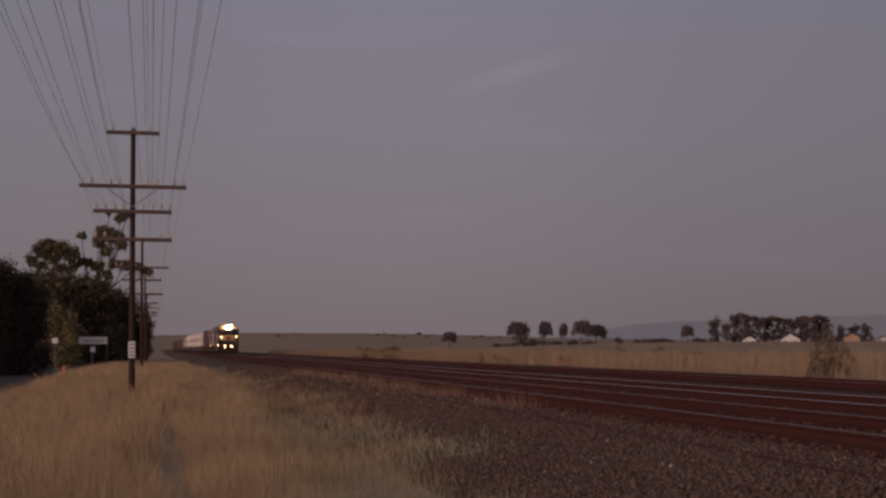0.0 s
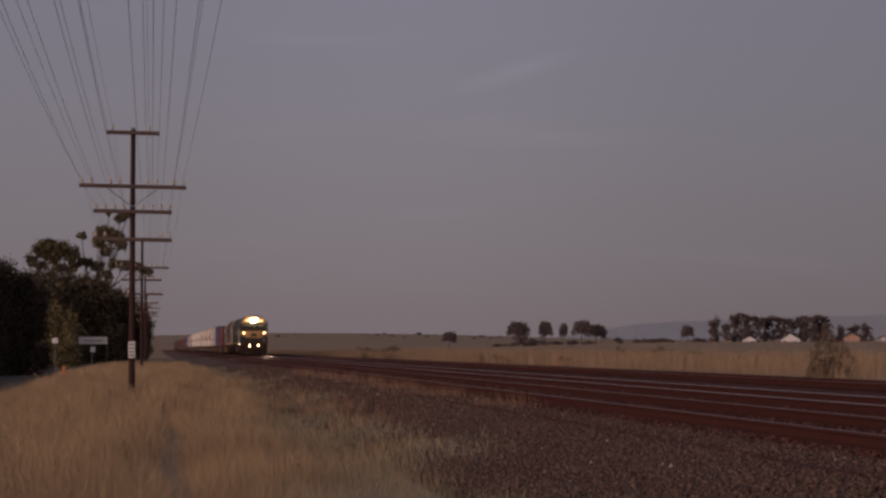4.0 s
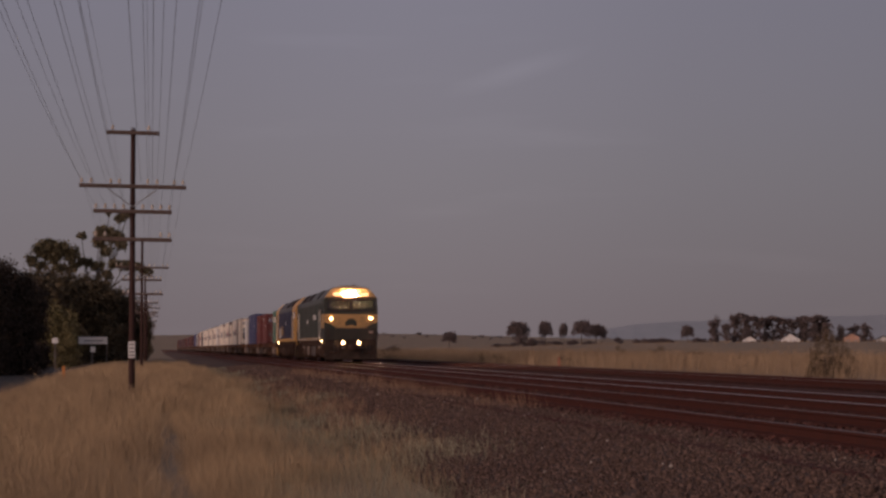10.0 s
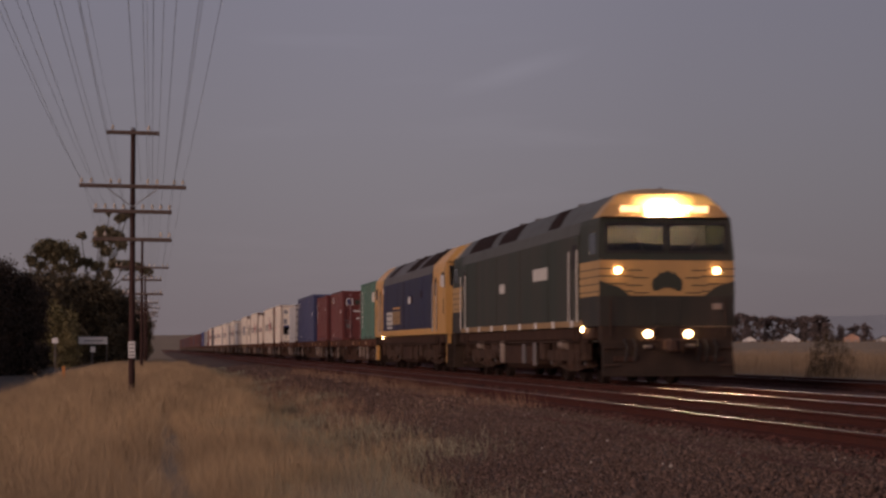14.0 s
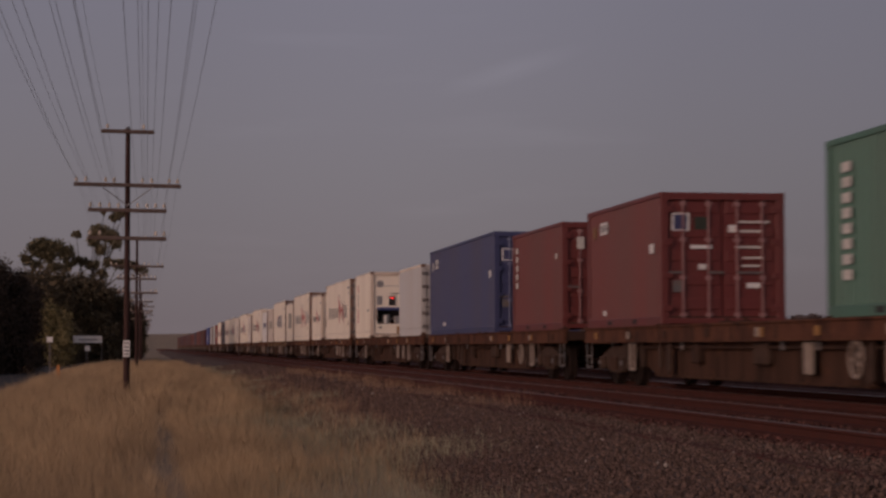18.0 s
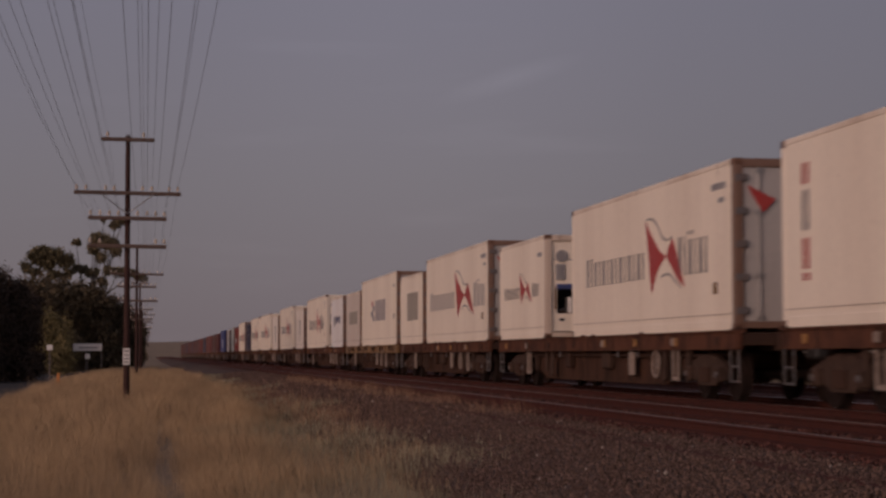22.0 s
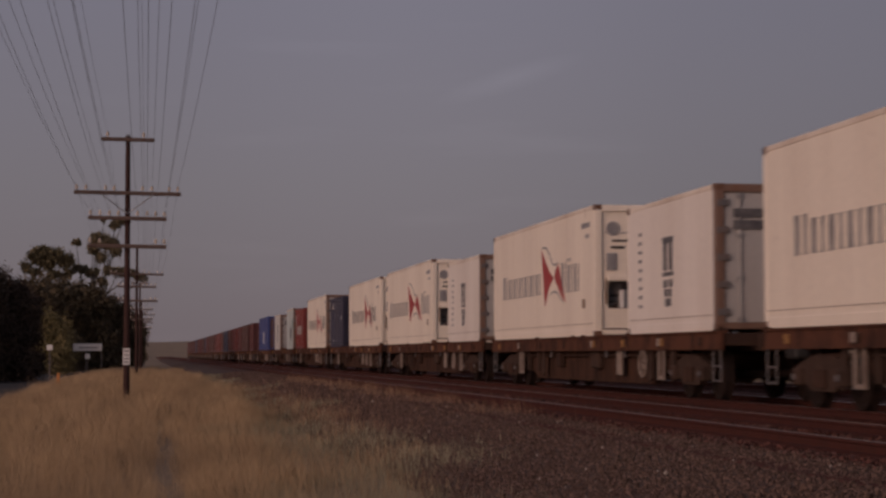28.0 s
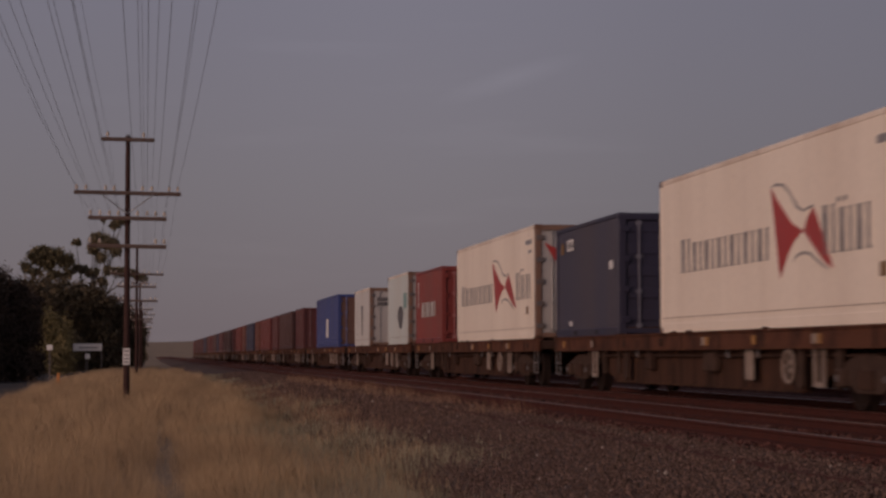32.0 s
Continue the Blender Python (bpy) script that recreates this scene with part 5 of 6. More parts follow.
    for s in (-1, 1):
        for y in (2.2, 6.6, L - 6.6, L - 2.2):
            part("sand_box", Build().box(s * 1.15, s * 1.38, y - 0.24, y + 0.24, 0.5, 0.98, 0.04), BOGIE, lo)
        for y in (4.3, L - 4.3):
            part("equaliser", Build().slab([(y - 2.1, 0.6), (y - 1.9, 0.74), (y + 1.9, 0.74), (y + 2.1, 0.6), (y + 2.0, 0.5), (y - 2.0, 0.5)], s * 1.22, s * 1.28), BOGIE, lo, "long brown bogie beam")
            for k in (-1.2, -0.6, 0.6, 1.2):
                part("coil_spring", Build().tube((s * 1.24, y + k, 0.42), (s * 1.24, y + k, 0.94), 0.09, 9), BOGIE, lo)
            part("brake_cylinder", Build().tube((s * 1.3, y - 0.25, 0.88), (s * 1.3, y + 0.25, 0.88), 0.11, 10), DULLCREAM if lead else BOGIE, lo)
        part("pipe", Build().tube((s * 1.38, 1.5, 0.94), (s * 1.38, L - 1.5, 0.94), 0.025, 6), BOGIE, lo)
        part("air_tank", Build().tube((s * 1.2, 12.2, 0.75), (s * 1.2, 13.4, 0.75), 0.2, 12), BOGIE, lo)
        part("filter_box", Build().box(s * 1.3, s * 1.4, 11.7, 12.05, 0.4, 0.98, 0.02), DULLCREAM if lead else BOGIE, lo)
        for y in ((0.12, L - 0.12) if not lead else ()):
            part("step_post", Build().box(s * 1.28, s * 1.42, y - 0.12, y + 0.12, 0.3, S, 0.02), endm, lo, "gold end post above the rail")
            part("end_mirror", Build().box(s * 1.5, s * 1.62, y - 0.03, y + 0.03, 2.75, 3.15, 0.01), WHITEPAINT, lo, "small white mirror")
    if lead:
        part("step_light", Build().tube((-1.5, 1.6, 1.2), (-1.46, 1.6, 1.2), 0.06, 12), LAMP, lo, "lit step light")
    else:
        part("step_light", Build().tube((-1.5, L - 2.95, 1.22), (-1.46, L - 2.95, 1.22), 0.05, 12), LAMP, lo, "lit step light")
    for y in (6.3, 11.6, 13.8):
        part("roof_fan", Build().tube((0, y, 4.24), (0, y, 4.3), 0.5, 18), ROOFGREY, lo)
    for y in (4.3, L - 4.3):
        bo = bogie(lo, y, 3.6)
        wheelset_parts(bo, 0.0)
    MOVING.append((lo, q, 0.0))


WINDOW = []


def paint_glass():
    if not WINDOW:
        WINDOW.append(GLASS)
    return WINDOW[0]


locomotive(0.48, GREEN, DULLGOLD, "lead")
locomotive(21.84, NAVY, GOLD, "second")
wagons()
cargo()


# ---- vegetation ----
STRIP = ((2.6, 3.2, 4.0, 5.0, 6.05, 6.6), (-0.63, -0.43, -0.32, -0.19, -0.155, -0.16))


def blades(name, n, xr, yr, hr, wide, material, label, lean=0.25, keep=None, near=1.6, low=None):
    """n grass blades between xr and yr, denser nearby; keep(x, y): where they grow."""
    x = rng.uniform(*xr, n)
    y = yr[0] + (yr[1] - yr[0]) * rng.random(n) ** near
    if keep is not None:
        ok = keep(x, y)
        x, y = x[ok], y[ok]
    n = len(x)
    clump = 0.72 + 0.22 * np.sin(x * 3.1 + 1.3 * np.sin(y * 0.9)) * np.sin(y * 1.7 + x) + 0.24 * np.sin(x * 1.3 + y * 0.37) * np.sin(y * 0.53 - x * 2.2)
    h = rng.uniform(*hr, n) * clump * (0.55 + 0.45 * smooth(-4.6, -3.2, x + 0.5 * np.sin(y * 0.7)))
    h = h * (1 + 0.55 * np.exp(-((x - PX) / 0.7) ** 2 - ((y - 48.6) / 1.6) ** 2))
    if low is not None:
        h = h * low(x, y)
    z = np.maximum(ground_z(x, y), np.where(x > 2.6, np.interp(x, *STRIP), -9)) - 0.02
    a = rng.uniform(0, 2 * np.pi, n)
    t = rng.uniform(0, 2 * np.pi, n)
    l = h * rng.uniform(0, lean, n)
    w = wide * rng.uniform(0.6, 1.3, n) * np.clip(y / 22, 0.8, 5)
    dx, dy = np.cos(a) * w / 2, np.sin(a) * w / 2
    lx, ly = np.cos(t) * l, np.sin(t) * l
    k = 0.62
    P = np.stack([np.stack([x - dx, y - dy, z], -1), np.stack([x + dx, y + dy, z], -1), np.stack([x + lx * k * k + dx * 0.8, y + ly * k * k + dy * 0.8, z + h * k], -1),
                  np.stack([x + lx * k * k - dx * 0.8, y + ly * k * k - dy * 0.8, z + h * k], -1), np.stack([x + lx, y + ly, z + h], -1)], 1).reshape(-1, 3)
    b = np.arange(n)[:, None] * 5
    return tagged(cloud(name, P, np.concatenate([b + np.array([q]) for q in ((0, 1, 2), (0, 2, 3), (3, 2, 4))]), material), label, "grass", kind="stuff")


def stones(name, n, xr, yr, size, material, label, base, keep=None, grow=2.5):
    x = rng.uniform(*xr, n)
    y = yr[0] * (yr[1] / yr[0]) ** rng.random(n)
    if keep is not None:
        ok = keep(x, y)
        x, y = x[ok], y[ok]
    n = len(x)
    s = size * np.minimum(rng.lognormal(0, 0.4, n), 2.0) * np.clip(y / 30, 1, grow)
    cube = np.array([(a, b, c) for c in (-1, 1) for b in (-1, 1) for a in (-1, 1)], float) * 0.5
    v = cube[None] * (1 + rng.uniform(-0.45, 0.45, (n, 8, 3))) * s[:, None, None] * rng.uniform(0.6, 1.2, (n, 1, 3))
    a = rng.uniform(0, 2 * np.pi, n)
    c, si = np.cos(a)[:, None], np.sin(a)[:, None]
    tilt = rng.uniform(-0.8, 0.8, n)[:, None]
    v = np.stack([v[..., 0], v[..., 1] * np.cos(tilt) - v[..., 2] * np.sin(tilt), v[..., 1] * np.sin(tilt) + v[..., 2] * np.cos(tilt)], -1)
    v = np.stack([v[..., 0] * c - v[..., 1] * si, v[..., 0] * si + v[..., 1] * c, v[..., 2]], -1)
    v = v + np.stack([x, y, base(x) + s * 0.15], -1)[:, None]
    q = np.array([(0, 2, 3, 1), (4, 5, 7, 6), (0, 1, 5, 4), (2, 6, 7, 3), (0, 4, 6, 2), (1, 3, 7, 5)])
    f = (np.arange(n)[:, None, None] * 8 + q[None]).reshape(-1, 4)
    return tagged(cloud(name, v.reshape(-1, 3), f, material), label, "stones", kind="stuff")


def crown(name, blobs, leaves, size, material, parent, rough=0.5):
    """Leaves in clumps: blobs of (x, y, z, rx, ry, rz)."""
    vs = []
    tot = sum(b[3] * b[5] for b in blobs)
    for bx, by, bz, rx, ry, rz in blobs:
        n = int(leaves * rx * rz / tot)
        k = max(5, n // 28)
        d = rng.normal(size=(k, 3))
        d /= np.linalg.norm(d, axis=1)[:, None]
        cen = d * (rng.random(k) ** 0.4)[:, None] * np.array([rx, ry, rz])
        which = rng.integers(0, k, n)
        p = cen[which] + rng.normal(size=(n, 3)) * rough * min(rx, rz) * 0.6 + np.array([bx, by, bz])
        u = rng.normal(size=(n, 3))
        u /= np.linalg.norm(u, axis=1)[:, None]
        w = np.cross(u, rng.normal(size=(n, 3)))
        w /= np.linalg.norm(w, axis=1)[:, None]
        s = size * rng.uniform(0.5, 1.4, n)[:, None]
        vs.append(np.stack([p - u * s, p + w * s * 0.6, p + u * s, p - w * s * 0.6], 1))
    v = np.concatenate(vs).reshape(-1, 3)
    return cloud(name, v, np.arange(len(v)).reshape(-1, 4), material, parent)


def tree(label, h, trunk, blobs, leaves, size, material, category="tree", group="", limbs=7):
    """A tree at the origin, h metres high; its blobs of leaves are in metres."""
    t = thing("tree", label, category, group)
    b = Build()
    top = trunk * h
    b.tube((0, 0, -0.5), (0.02 * h, 0, top * 0.5), 0.028 * h, 9, 0.021 * h, caps=False)
    b.tube((0.02 * h, 0, top * 0.5), (-0.01 * h, 0.01 * h, top), 0.021 * h, 9, 0.014 * h)
    for x, y, z, rx, ry, rz in blobs[:limbs]:
        start = min(top, z) * random.uniform(0.6, 1.0)
        bend = (x * 0.6, y * 0.6, start + (z - start) * random.uniform(0.35, 0.6))
        b.tube((0, 0, start), bend, 0.007 * h, 6, 0.005 * h)
        b.tube(bend, (x, y, z), 0.005 * h, 6, 0.002 * h)
    part("trunk", b, BARK, t)
    crown("crown", blobs, leaves, size, material, t)
    return t


def puffs(n, x, z, r, spread):
    """n crown blobs scattered round (x, z)."""
    return [(x + random.uniform(-spread, spread), random.uniform(-spread, spread), z + random.uniform(-spread, spread) * 0.6, r * random.uniform(0.6, 1.2), r * random.uniform(0.6, 1.2), r * random.uniform(0.5, 0.9)) for _ in range(n)]


def put(ob, px, dist, wide=1.0, tall=1.0, turn=0.0, copy=True):
    """Stands a tree dist metres off, in the direction that px names across the first view."""
    x = dist * math.tan(0.1511 + math.atan((px - 784.0) / F))
    m = pose(x, dist, float(ground_z(x, dist)), 0, 0, turn) @ Matrix.Diagonal((wide, wide, tall, 1))
    return copy_thing(ob, m) if copy else setattr_pose(ob, m)


def setattr_pose(ob, m):
    ob.matrix_basis = m
    return ob


def dense(h, w, n, r):
    """Blobs that fill a tree h high and 2 w wide from the ground to its top."""
    out = []
    for i in range(n):
        k = (i + 0.5) / n
        z = h * (0.06 + 0.86 * k)
        ww = w * (1.0 if k < 0.7 else 1.0 - 1.5 * (k - 0.7))
        out.append((random.uniform(-1, 1) * (ww - r * 0.6), random.uniform(-1, 1) * (ww - r * 0.6), z, r * random.uniform(0.8, 1.15), r, r * random.uniform(0.75, 1.0)))
    return out


cypress = tree("dense dark cypress standing in a roadside row", 7.4, 0.6, dense(7.2, 1.35, 22, 0.85), 16000, 0.09, DARKLEAF, group="roadside trees", limbs=0)
put(cypress, 10, 120, copy=False)
for px, d, w, s in ((38, 121, 0.9, 0.9), (56, 124, 0.85, 0.83), (-22, 117, 1.1, 1.0), (-60, 114, 1.2, 1.0), (-100, 112, 1.2, 1.0)):
    put(cypress, px, d, w, s, px * 3.0)
gum = tree("tall gum tree with a rounded crown", 13.9, 0.72, [(0.67, 0, 12.9, 1.1, 1.1, 0.85), (-1.3, 0, 12.7, 0.95, 0.9, 0.75), (2.1, 0, 12.3, 0.9, 0.9, 0.75), (-2.3, 0, 11.6, 0.7, 0.7, 0.6), (2.5, 0.3, 11.1, 0.65, 0.6, 0.5), (0, 0.4, 12.0, 1.1, 1.1, 0.7),
                                                              (-1.5, 0, 10.8, 0.75, 0.7, 0.45), (0.7, -0.3, 10.7, 0.8, 0.8, 0.5), (2.0, 0, 10.5, 0.7, 0.7, 0.45), (-0.5, 0, 13.2, 0.8, 0.8, 0.6)], 8500, 0.15, GUMLEAF, group="roadside trees", limbs=9)
put(gum, 93, 226, 1.0, 1.03, copy=False)
sparse = tree("tall open-crowned gum tree with bare limbs", 15.5, 0.5, [(-1.55, 0, 14.1, 0.5, 0.5, 0.4), (0.9, 0, 14.6, 0.9, 0.9, 0.6), (2.2, 0, 14.1, 1.05, 1, 0.7), (0.4, 0, 13.3, 0.75, 0.8, 0.5), (3.0, 0, 13.3, 0.8, 0.9, 0.6), (1.4, 0, 12.5, 0.75, 0.8, 0.5), (-0.95, 0, 11.2, 0.9, 0.9, 0.45),
                                                                        (0.4, 0, 10.8, 0.8, 0.8, 0.4), (2.2, 0, 11.0, 0.55, 0.6, 0.45), (3.4, 0, 10.9, 0.8, 0.8, 0.5), (4.9, 0, 10.8, 0.85, 0.9, 0.45), (6.0, 0, 10.2, 0.7, 0.7, 0.4), (1.4, 0, 9.8, 0.6, 0.6, 0.4), (3.8, 0, 16.6, 0.75, 0.8, 0.4), (1.7, 0, 16.8, 0.45, 0.5, 0.3), (3.0, 0, 16.2, 0.65, 0.7, 0.4)], 12500, 0.15, PALEGUM, group="roadside trees", limbs=16)
put(sparse, 167, 228, 1.0, 1.05, copy=False)
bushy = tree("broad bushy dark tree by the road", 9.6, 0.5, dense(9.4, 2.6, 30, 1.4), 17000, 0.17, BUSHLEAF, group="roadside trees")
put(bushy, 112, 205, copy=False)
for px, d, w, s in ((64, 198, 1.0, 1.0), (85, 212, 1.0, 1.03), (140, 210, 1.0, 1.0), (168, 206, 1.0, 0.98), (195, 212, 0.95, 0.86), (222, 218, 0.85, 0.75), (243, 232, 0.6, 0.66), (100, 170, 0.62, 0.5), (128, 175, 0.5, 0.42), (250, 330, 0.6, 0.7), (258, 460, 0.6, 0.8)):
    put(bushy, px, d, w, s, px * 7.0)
pine = tree("dark umbrella-crowned pine in a farm windbreak", 9.0, 0.8, [(-1.8, 0, 8.2, 1.6, 1.5, 0.9), (0.2, 0, 8.8, 1.8, 1.6, 0.9), (2.0, 0, 8.1, 1.5, 1.4, 0.8), (-0.6, 0, 6.8, 1.2, 1.2, 0.6), (1.2, 0, 6.4, 0.9, 0.9, 0.6), (-1.3, 0, 5.2, 0.8, 0.8, 0.6), (0.6, 0, 4.0, 0.7, 0.7, 0.7), (-1.5, 0, 3.4, 1.0, 0.9, 0.8), (1.7, 0, 4.6, 1.1, 1.0, 0.8), (0.2, 0, 2.2, 1.2, 1.0, 0.8), (2.1, 0, 2.6, 0.9, 0.9, 0.8), (-2.0, 0, 6.4, 1.0, 1.0, 0.7)], 6500, 0.25, PINELEAF, group="farm trees")
put(pine, 1310, 530, 1.0, 0.9, copy=False)
fir = tree("full dark farm tree with foliage to the ground", 8.0, 0.6, dense(7.8, 2.0, 16, 1.1), 3000, 0.22, PINELEAF, group="farm trees")
put(fir, 1264, 520, 0.95, 0.93, copy=False)
for ob, px, d, w, s in ((pine, 1332, 525, 1.0, 1.0), (pine, 1366, 530, 1.1, 1.0), (pine, 1395, 545, 0.9, 0.92), (pine, 1422, 535, 1.1, 1.0), (pine, 1448, 530, 1.2, 1.02), (fir, 1440, 545, 0.9, 0.8), (fir, 1462, 528, 1.0, 0.98), (fir, 1486, 530, 0.8, 0.75),
                        (fir, 1510, 545, 1.1, 0.8), (fir, 1532, 535, 1.0, 0.85), (fir, 1600, 540, 1.2, 1.0), (fir, 1640, 545, 1.2, 1.0), (pine, 1285, 545, 0.5, 0.75), (fir, 1350, 550, 1.0, 0.5), (fir, 1300, 548, 0.8, 0.45), (fir, 1418, 552, 1.0, 0.6)):
    put(ob, px, d, w, s * 0.9, px * 5.0)
def dome(h, w, n, r):
    """Blobs of a rounded crown over a short trunk, 2 w wide and h high."""
    out = []
    for i in range(n):
        a, k = 2.4 * i, ((i + 0.5) / n) ** 0.5
        out.append((math.cos(a) * k * (w - r * 0.7), math.sin(a) * k * (w - r * 0.7), h * (0.85 - 0.33 * k ** 3) + random.uniform(-0.25, 0.15) - 0.1 * r, r * random.uniform(0.75, 1.15), r, r * random.uniform(0.6, 0.85)))
    return out


paddock = tree("round-crowned dark paddock tree on a short trunk", 5.5, 0.55, dome(5.5, 2.7, 20, 1.05), 6500, 0.15, PINELEAF, group="paddock trees")
put(paddock, 917, 400, 1.0, 1.0, copy=False)
for px, d, w, h in ((965, 404, 0.62, 1.0), (997, 415, 0.4, 0.92), (1029, 405, 0.86, 1.0), (1054, 412, 0.72, 0.84), (1064, 420, 0.5, 0.78), (1216, 600, 0.85, 1.15), (795, 430, 0.7, 0.72)):
    put(paddock, px, d, w, h, px * 3.0)
shrub = tree("low dark scrub bush in the paddock", 3.0, 0.4, dense(3.0, 2.3, 18, 0.9), 3000, 0.15, PINELEAF, group="paddock scrub")
put(shrub, 927, 398, 0.8, 0.75, copy=False)
for px, d, w, s in ((944, 405, 0.8, 0.62), (905, 396, 0.7, 0.35), (962, 398, 0.6, 0.5), (985, 405, 0.9, 0.35), (1012, 400, 0.8, 0.45), (1040, 398, 0.7, 0.3), (880, 405, 1.0, 0.3), (1150, 640, 1.2, 0.8), (1125, 660, 0.9, 0.85), (1138, 650, 0.8, 0.9), (1185, 640, 1.0, 0.75),
                    (1095, 420, 0.5, 0.6), (1165, 400, 1.4, 0.45), (1180, 405, 1.0, 0.35), (1235, 400, 1.2, 0.45), (690, 300, 0.8, 0.5), (650, 310, 0.7, 0.45)):
    put(shrub, px, d, w, s, px * 3.0)
# air haze over the ridge trees is painted into this pale leaf colour
FARLEAF = paint("haze_painted_foliage", (0.28, 0.23, 0.215), 0.9, dirt=(0.2, 0.165, 0.158), amount=0.6, scale=0.3, bump=0, island=0.3)
farbush = tree("low tree on the far ridge, haze painted into its leaves", 5.0, 0.5, dense(5.4, 2.6, 20, 1.3), 3000, 0.25, FARLEAF, group="ridge trees")
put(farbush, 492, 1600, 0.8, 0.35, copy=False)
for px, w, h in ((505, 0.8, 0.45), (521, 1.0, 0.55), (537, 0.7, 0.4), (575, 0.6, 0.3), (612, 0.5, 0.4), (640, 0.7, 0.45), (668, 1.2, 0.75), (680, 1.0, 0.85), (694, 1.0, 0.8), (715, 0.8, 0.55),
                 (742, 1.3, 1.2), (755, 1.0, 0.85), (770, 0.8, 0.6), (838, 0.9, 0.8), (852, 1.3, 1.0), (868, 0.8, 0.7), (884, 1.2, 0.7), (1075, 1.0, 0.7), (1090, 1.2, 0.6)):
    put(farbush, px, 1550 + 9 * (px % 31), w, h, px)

OLIVELEAF = paint("olive_leaves", (0.2, 0.165, 0.08), 0.8, dirt=(0.13, 0.105, 0.06), amount=0.6, scale=0.6, bump=0, island=0.35)
olive = tree("small olive-green roadside tree in front of darker trees", 5.2, 0.5, dense(5.2, 1.7, 16, 0.9), 7000, 0.1, OLIVELEAF, group="roadside trees")
put(olive, 100, 160, copy=False)
put(olive, 118, 163, 0.7, 0.75, 60)
DRYLEAF = paint("dry_bush_leaves", (0.15, 0.105, 0.066), 0.85, dirt=(0.1, 0.085, 0.05), amount=0.6, scale=2, bump=0, island=0.35)
bush = tree("dry olive-brown bush in the grass beyond the tracks", 1.5, 0.6, [(random.uniform(-0.5, 0.5), random.uniform(-0.4, 0.4), random.uniform(0.25, 1.35), 0.3, 0.3, 0.28) for _ in range(14)], 3000, 0.028, DRYLEAF, "bush", "verge bushes")
put(bush, 1458, 58, 0.9, 1.2, copy=False)
for px, d, w, h in ((1490, 62, 0.8, 0.8), (1474, 60, 0.7, 1.1), (1440, 60, 0.5, 0.8), (886, 102, 0.8, 0.6), (852, 112, 0.7, 0.6), (1005, 92, 0.9, 0.55), (690, 160, 1.8, 0.9), (648, 175, 1.6, 0.9), (1160, 140, 1.6, 0.8), (1098, 150, 1.2, 0.8), (1240, 130, 1.5, 0.6)):
    put(bush, px, d, w, h, px * 3.0)

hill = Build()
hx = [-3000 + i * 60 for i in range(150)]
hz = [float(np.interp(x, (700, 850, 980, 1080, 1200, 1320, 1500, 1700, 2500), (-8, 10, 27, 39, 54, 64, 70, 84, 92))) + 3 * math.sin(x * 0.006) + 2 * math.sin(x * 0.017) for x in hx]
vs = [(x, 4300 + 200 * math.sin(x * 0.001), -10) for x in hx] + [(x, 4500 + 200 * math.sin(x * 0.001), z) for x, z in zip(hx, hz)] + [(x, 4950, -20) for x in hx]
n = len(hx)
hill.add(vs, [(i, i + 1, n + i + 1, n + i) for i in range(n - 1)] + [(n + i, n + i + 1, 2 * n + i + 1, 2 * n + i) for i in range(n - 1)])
tagged(part("backdrop", hill, HILL), "low blue hills on the horizon, their haze a faint painted glow", "hills", kind="structure")

def rut(x, y):
    """0 in the old wheel track through the grass, 1 beside it."""
    return np.maximum(smooth(0.0, 0.27, np.abs(x - 0.25 - 0.06 * np.sin(y * 0.5))), smooth(28, 44, y))


def verge_edge(y):
    """How far the short grass reaches towards the tracks."""
    return 2.55 + 0.75 * smooth(13, 24, y) + 0.25 * np.sin(y * 0.31 + 1) + 0.2 * np.sin(y * 0.9)


blades("tall_grass", 370000, (-4.7, 3.2), (9, 130), (0.2, 0.64), 0.0027, STRAW, "tall dry straw-coloured grass on the verge", lean=0.85, near=1.7, low=lambda x, y: 0.62 + 0.38 * rut(x, y),
       keep=lambda x, y: (x > -4.3 + 0.5 * np.sin(y * 0.23) + 0.5 * rng.random(len(x))) & (x < 1.0 + 0.9 * smooth(25, 50, y) + 0.5 * np.sin(y * 0.35) + 0.4 * np.sin(y * 1.3) + 0.4 * rng.random(len(x))) & (rng.random(len(x)) < 0.25 + 0.75 * rut(x, y)))
blades("middling_grass", 70000, (0.4, 4.2), (9, 110), (0.12, 0.42), 0.0035, STRAW, "thinner dry grass at the edge of the verge", lean=0.5, near=1.7, keep=lambda x, y: rng.random(len(x)) > smooth(-1.5, 0.1, x - verge_edge(y) + 0.3 * np.sin(y * 1.1 + x)))
blades("short_grass", 115000, (0.8, 4.8), (9, 110), (0.06, 0.26), 0.004, SHORT, "short grey-green grass along the gravel edge", lean=0.6, near=1.7, keep=lambda x, y: rng.random(len(x)) > smooth(-0.8, 0.7, x - verge_edge(y) + 0.35 * np.sin(x * 2.3 + y * 0.7) * np.sin(y * 0.41)))
blades("edge_tufts", 26000, (-5.2, -3.0), (12, 110), (0.35, 0.85), 0.003, STRAW, "ragged tufts of dry grass along the road edge", lean=0.9, near=1.5, keep=lambda x, y: np.sin(x * 4.3 + 2 * np.sin(y * 0.8)) * np.sin(y * 1.9 + x * 1.7) > 0.35 + 0.3 * smooth(-4.2, -5.2, x))
blades("near_grass", 26000, (-4.3, 2.4), (-9, 9), (0.2, 0.5), 0.004, STRAW, "dry straw-coloured grass underfoot on the verge", lean=0.4, near=1.0, keep=lambda x, y: np.hypot(x, y) > 0.9)
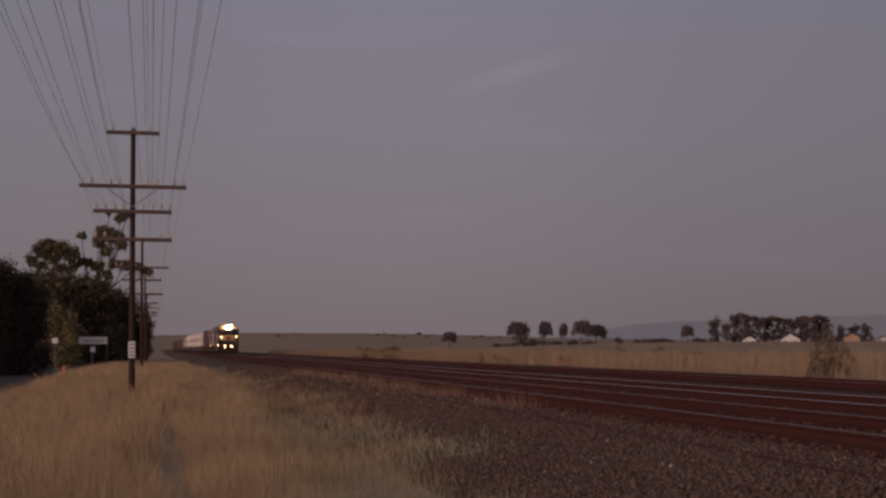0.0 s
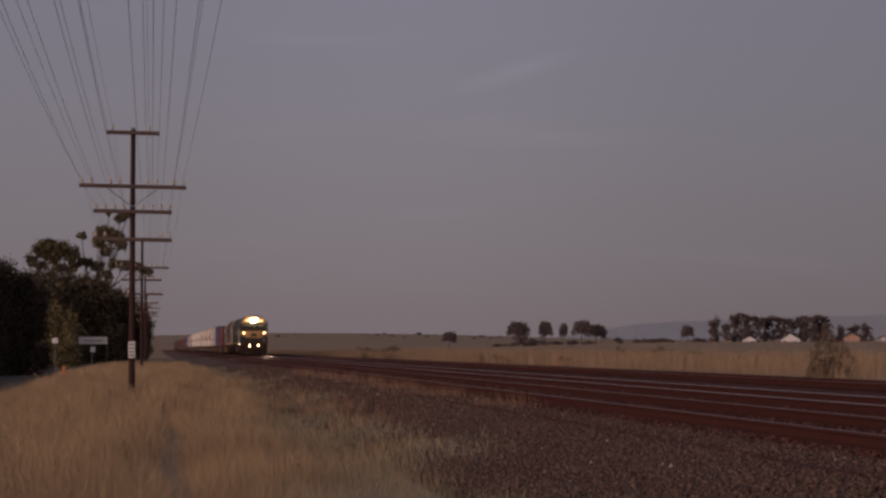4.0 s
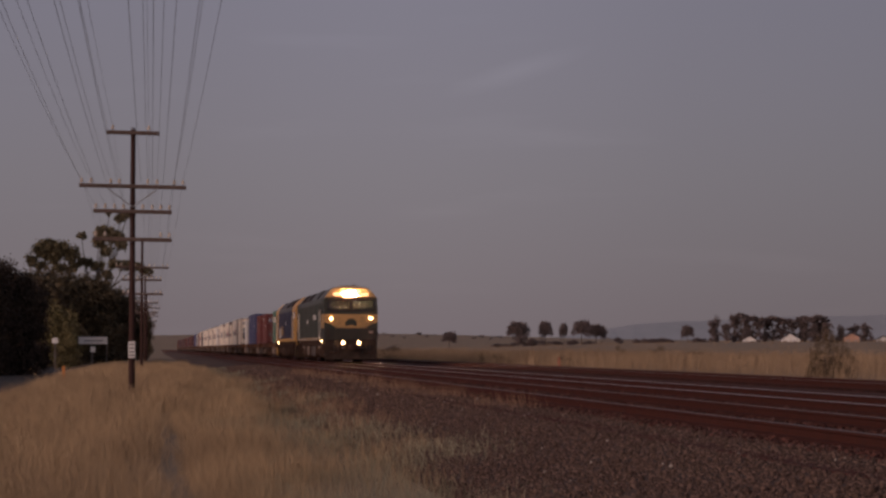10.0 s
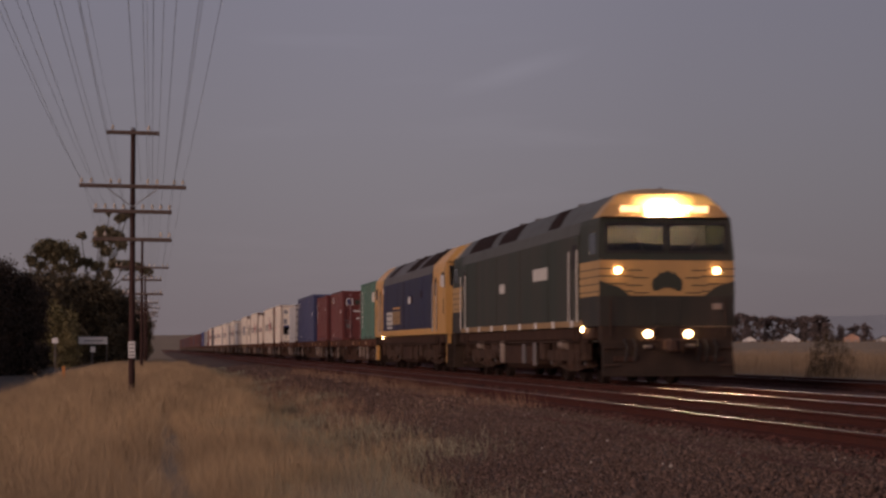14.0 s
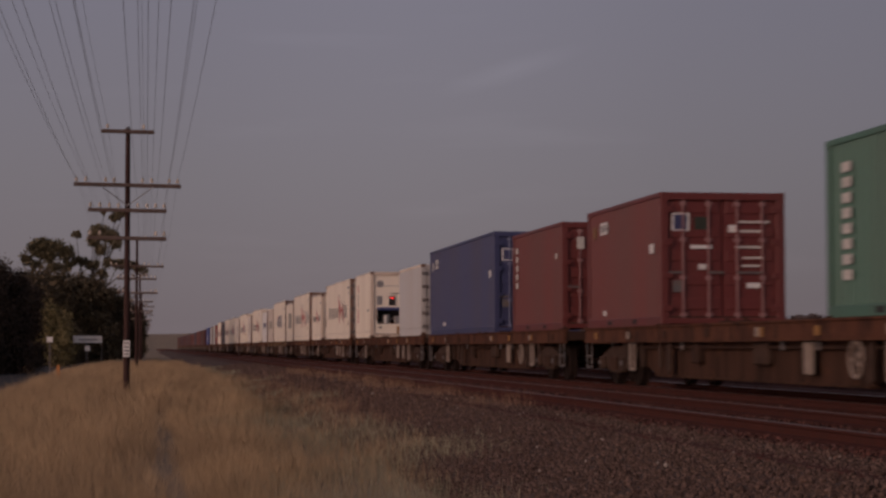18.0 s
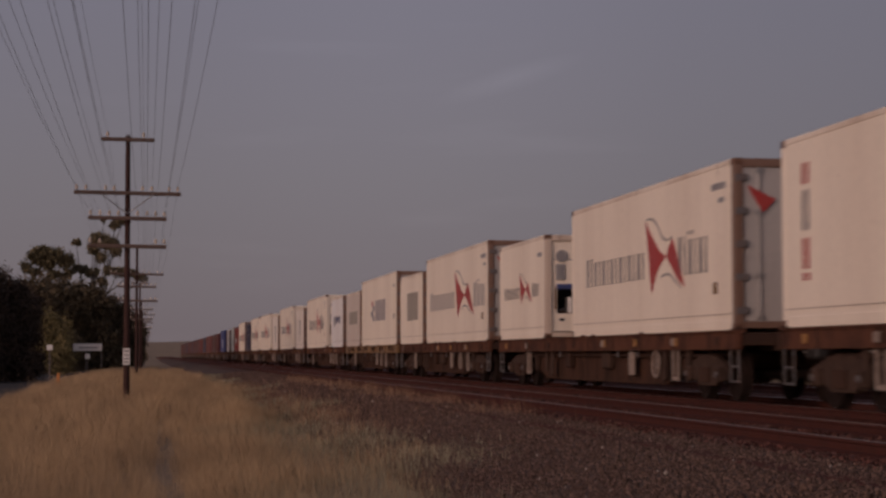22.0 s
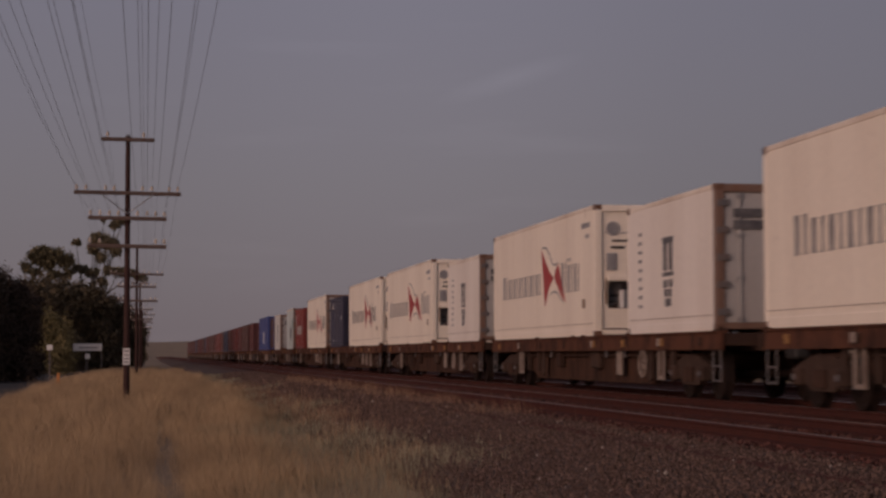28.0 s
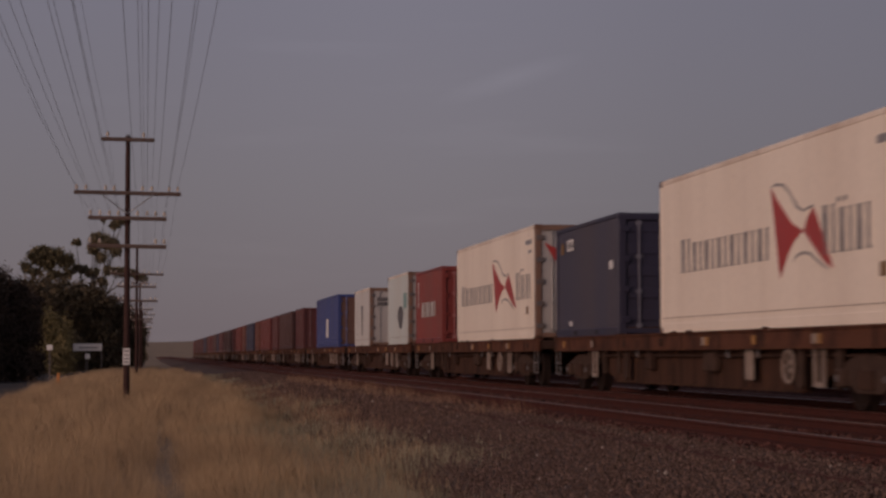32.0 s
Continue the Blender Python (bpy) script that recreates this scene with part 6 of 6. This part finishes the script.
blades("far_verge_grass", 130000, (19.3, 48), (24, 330), (0.25, 1.15), 0.004, DARKSTRAW, "tall dry grass beyond the tracks in darkened straw colour", lean=0.8, near=1.3, low=lambda x, y: 0.95 + 0.2 * np.sin(x * 0.45 + 2 * np.sin(y * 0.07)) * np.sin(y * 0.16 + 1) + rng.uniform(-0.2, 0.2, len(x)))
blades("paddock_tussocks", 42000, (19, 200), (110, 470), (0.15, 0.6), 0.012, DARKSTRAW, "dry tussocks scattered over the paddock", lean=0.9, near=1.0, keep=lambda x, y: (np.sin(x * 0.9 + 3 * np.sin(y * 0.05)) * np.sin(y * 0.21 + x * 0.3) > 0.2) & (x > 0.06 * y))
blades("track_weeds", 26000, (2.9, 6.2), (24, 74), (0.06, 0.42), 0.004, WEED, "thin rusty weeds growing in the gravel", lean=0.6, near=1.2, keep=lambda x, y: rng.random(len(x)) < smooth(24, 36, y) * (0.05 + 0.3 * (1 - smooth(2.9, 4.4, x)) + 0.7 * smooth(0.25, 0.6, np.sin(x * 2.1 + y * 0.45) * np.sin(y * 0.43 + 1))))
stones("gravel_stones", 78000, (2.7, 6.2), (12, 110), 0.0155, STONE, "loose grey-brown gravel stones", lambda x: np.interp(x, (2.6, 3.2, 4.0, 5.0, 6.05), (-0.63, -0.43, -0.32, -0.19, -0.155)))
stones("ballast_stones", 66000, (6.0, 12.9), (15, 90), 0.025, REDSTONE, "rust-stained ballast stones between the rails", lambda x: np.interp(x, (4.6, 5.3, 12.7, 13.4), (-0.62, -0.164, -0.164, -0.62)), grow=1.5)


stones("nearest_stones", 9000, (2.7, 12.9), (2.5, 14), 0.024, STONE, "loose stones beside and between the rails", lambda x: np.interp(x, (2.6, 3.2, 4.0, 5.0, 12.7, 13.4), (-0.63, -0.43, -0.32, -0.17, -0.16, -0.62)))
stones("pale_stones", 75, (3.0, 6.0), (15, 60), 0.016, PALESTONE, "scattered pale stones on the gravel", lambda x: np.interp(x, (2.6, 3.2, 4.0, 5.0, 6.05), (-0.62, -0.41, -0.3, -0.17, -0.14)))


# ---- roadside ----
def board(px, d, w, h, z, posts, label):
    x = d * math.tan(0.1511 + math.atan((px - 784.0) / F))
    g = float(ground_z(x, d))
    s = thing("road_sign", label, "sign", at=pose(x, d, 0))
    part("panel", Build().box(-w / 2, w / 2, -0.03, 0, z - h / 2, z + h / 2, 0.01), WHITEPAINT, s)
    for p in posts:
        part("post", Build().tube((p, 0.05, g - 0.3), (p, 0.05, z), 0.03, 8), HINGE, s)
    return s


s = board(165, 120, 1.75, 0.45, 1.3, (-0.1, 0.85), "wide white roadside sign board with a grey bar")
part("bar", Build().box(-0.55, 0.6, -0.036, -0.03, 1.24, 1.32), GREYPRINT, s)
board(165, 119, 0.3, 0.32, 0.75, (0.0,), "small white sign under the wide board")
board(98, 110, 0.33, 0.3, 1.25, (0.0,), "small square white road sign on a post")
m = thing("marker_post", "small orange roadside marker post", "marker post", at=pose(-3.2, 72, 0))
part("post", Build().box(-0.05, 0.05, -0.02, 0.02, -0.9, 0.15, 0.01), paint("orange_plastic", (0.6, 0.22, 0.05), 0.5), m)
m = thing("marker_post", "small red marker post in the grass", "marker post", at=pose(20.4, 95, 0))
part("post", Build().box(-0.06, 0.06, -0.02, 0.02, -0.6, 0.35, 0.01), paint("red_plastic", (0.5, 0.06, 0.03), 0.5), m)


def house(px, d, w, deep, eave, ridge, wall, label):
    x = d * math.tan(0.1511 + math.atan((px - 784.0) / F))
    hs = thing("house", label, "house", "farm houses", at=pose(x, d, float(ground_z(x, d)), 0, 0, -19))
    part("wall", Build().prism([(-w / 2, -0.3), (w / 2, -0.3), (w / 2, eave), (0, ridge), (-w / 2, eave)], 0, deep), wall, hs)
    for s in (-1, 1):
        part("roof", Build().add([(s * (w / 2 + 0.4), -0.4, eave - 0.25), (s * (w / 2 + 0.4), deep + 0.4, eave - 0.25), (0, deep + 0.4, ridge + 0.05), (0, -0.4, ridge + 0.05),
                                  (s * (w / 2 + 0.4), -0.4, eave - 0.13), (s * (w / 2 + 0.4), deep + 0.4, eave - 0.13), (0, deep + 0.4, ridge + 0.2), (0, -0.4, ridge + 0.2)],
                                 [(0, 1, 2, 3), (4, 5, 6, 7), (0, 1, 5, 4), (0, 3, 7, 4), (1, 2, 6, 5)]), ROOFGREY, hs, "pale iron roof slope")
        part("window", Build().box(s * w * 0.25 - 0.5, s * w * 0.25 + 0.5, -0.05, 0.0, 0.4, 0.75), GREYPRINT, hs)
    return hs


house(1397, 500, 5.2, 5, 1.0, 2.6, WHITEPAINT, "small white gabled farm house among pines")
house(1325, 505, 3.4, 6, 1.2, 1.9, WHITEPAINT, "low white farm shed among pines")
house(1506, 500, 4.0, 6, 1.6, 2.6, paint("pink_brick", (0.5, 0.3, 0.22), 0.8), "small pinkish farm building")
house(1562, 510, 3.5, 6, 1.0, 1.8, WHITEPAINT, "low white farm shed")


def rolling():
    """Every wheelset of the locomotives and of the leading wagons turns as its vehicle rolls on."""
    far = [front_at(f / FPS) for f in range(0, 32 * FPS + 1)]
    for ob, q, z in MOVING:
        if q > 115:
            continue
        for w in ob.children_recursive:
            if w.name.startswith("wheelset"):
                x, y, zz = w.location
                walk(w, [(f / FPS, pose(x, y, zz, math.degrees((273.07 - d) / 0.46))) for f, d in enumerate(far)])


def motions():
    for ob, q, z in MOVING:
        walk(ob, [(t, pose(D, front_at(t) + q, z)) for t in [k * 0.5 for k in range(0, 65)]])
    rolling()


motions()
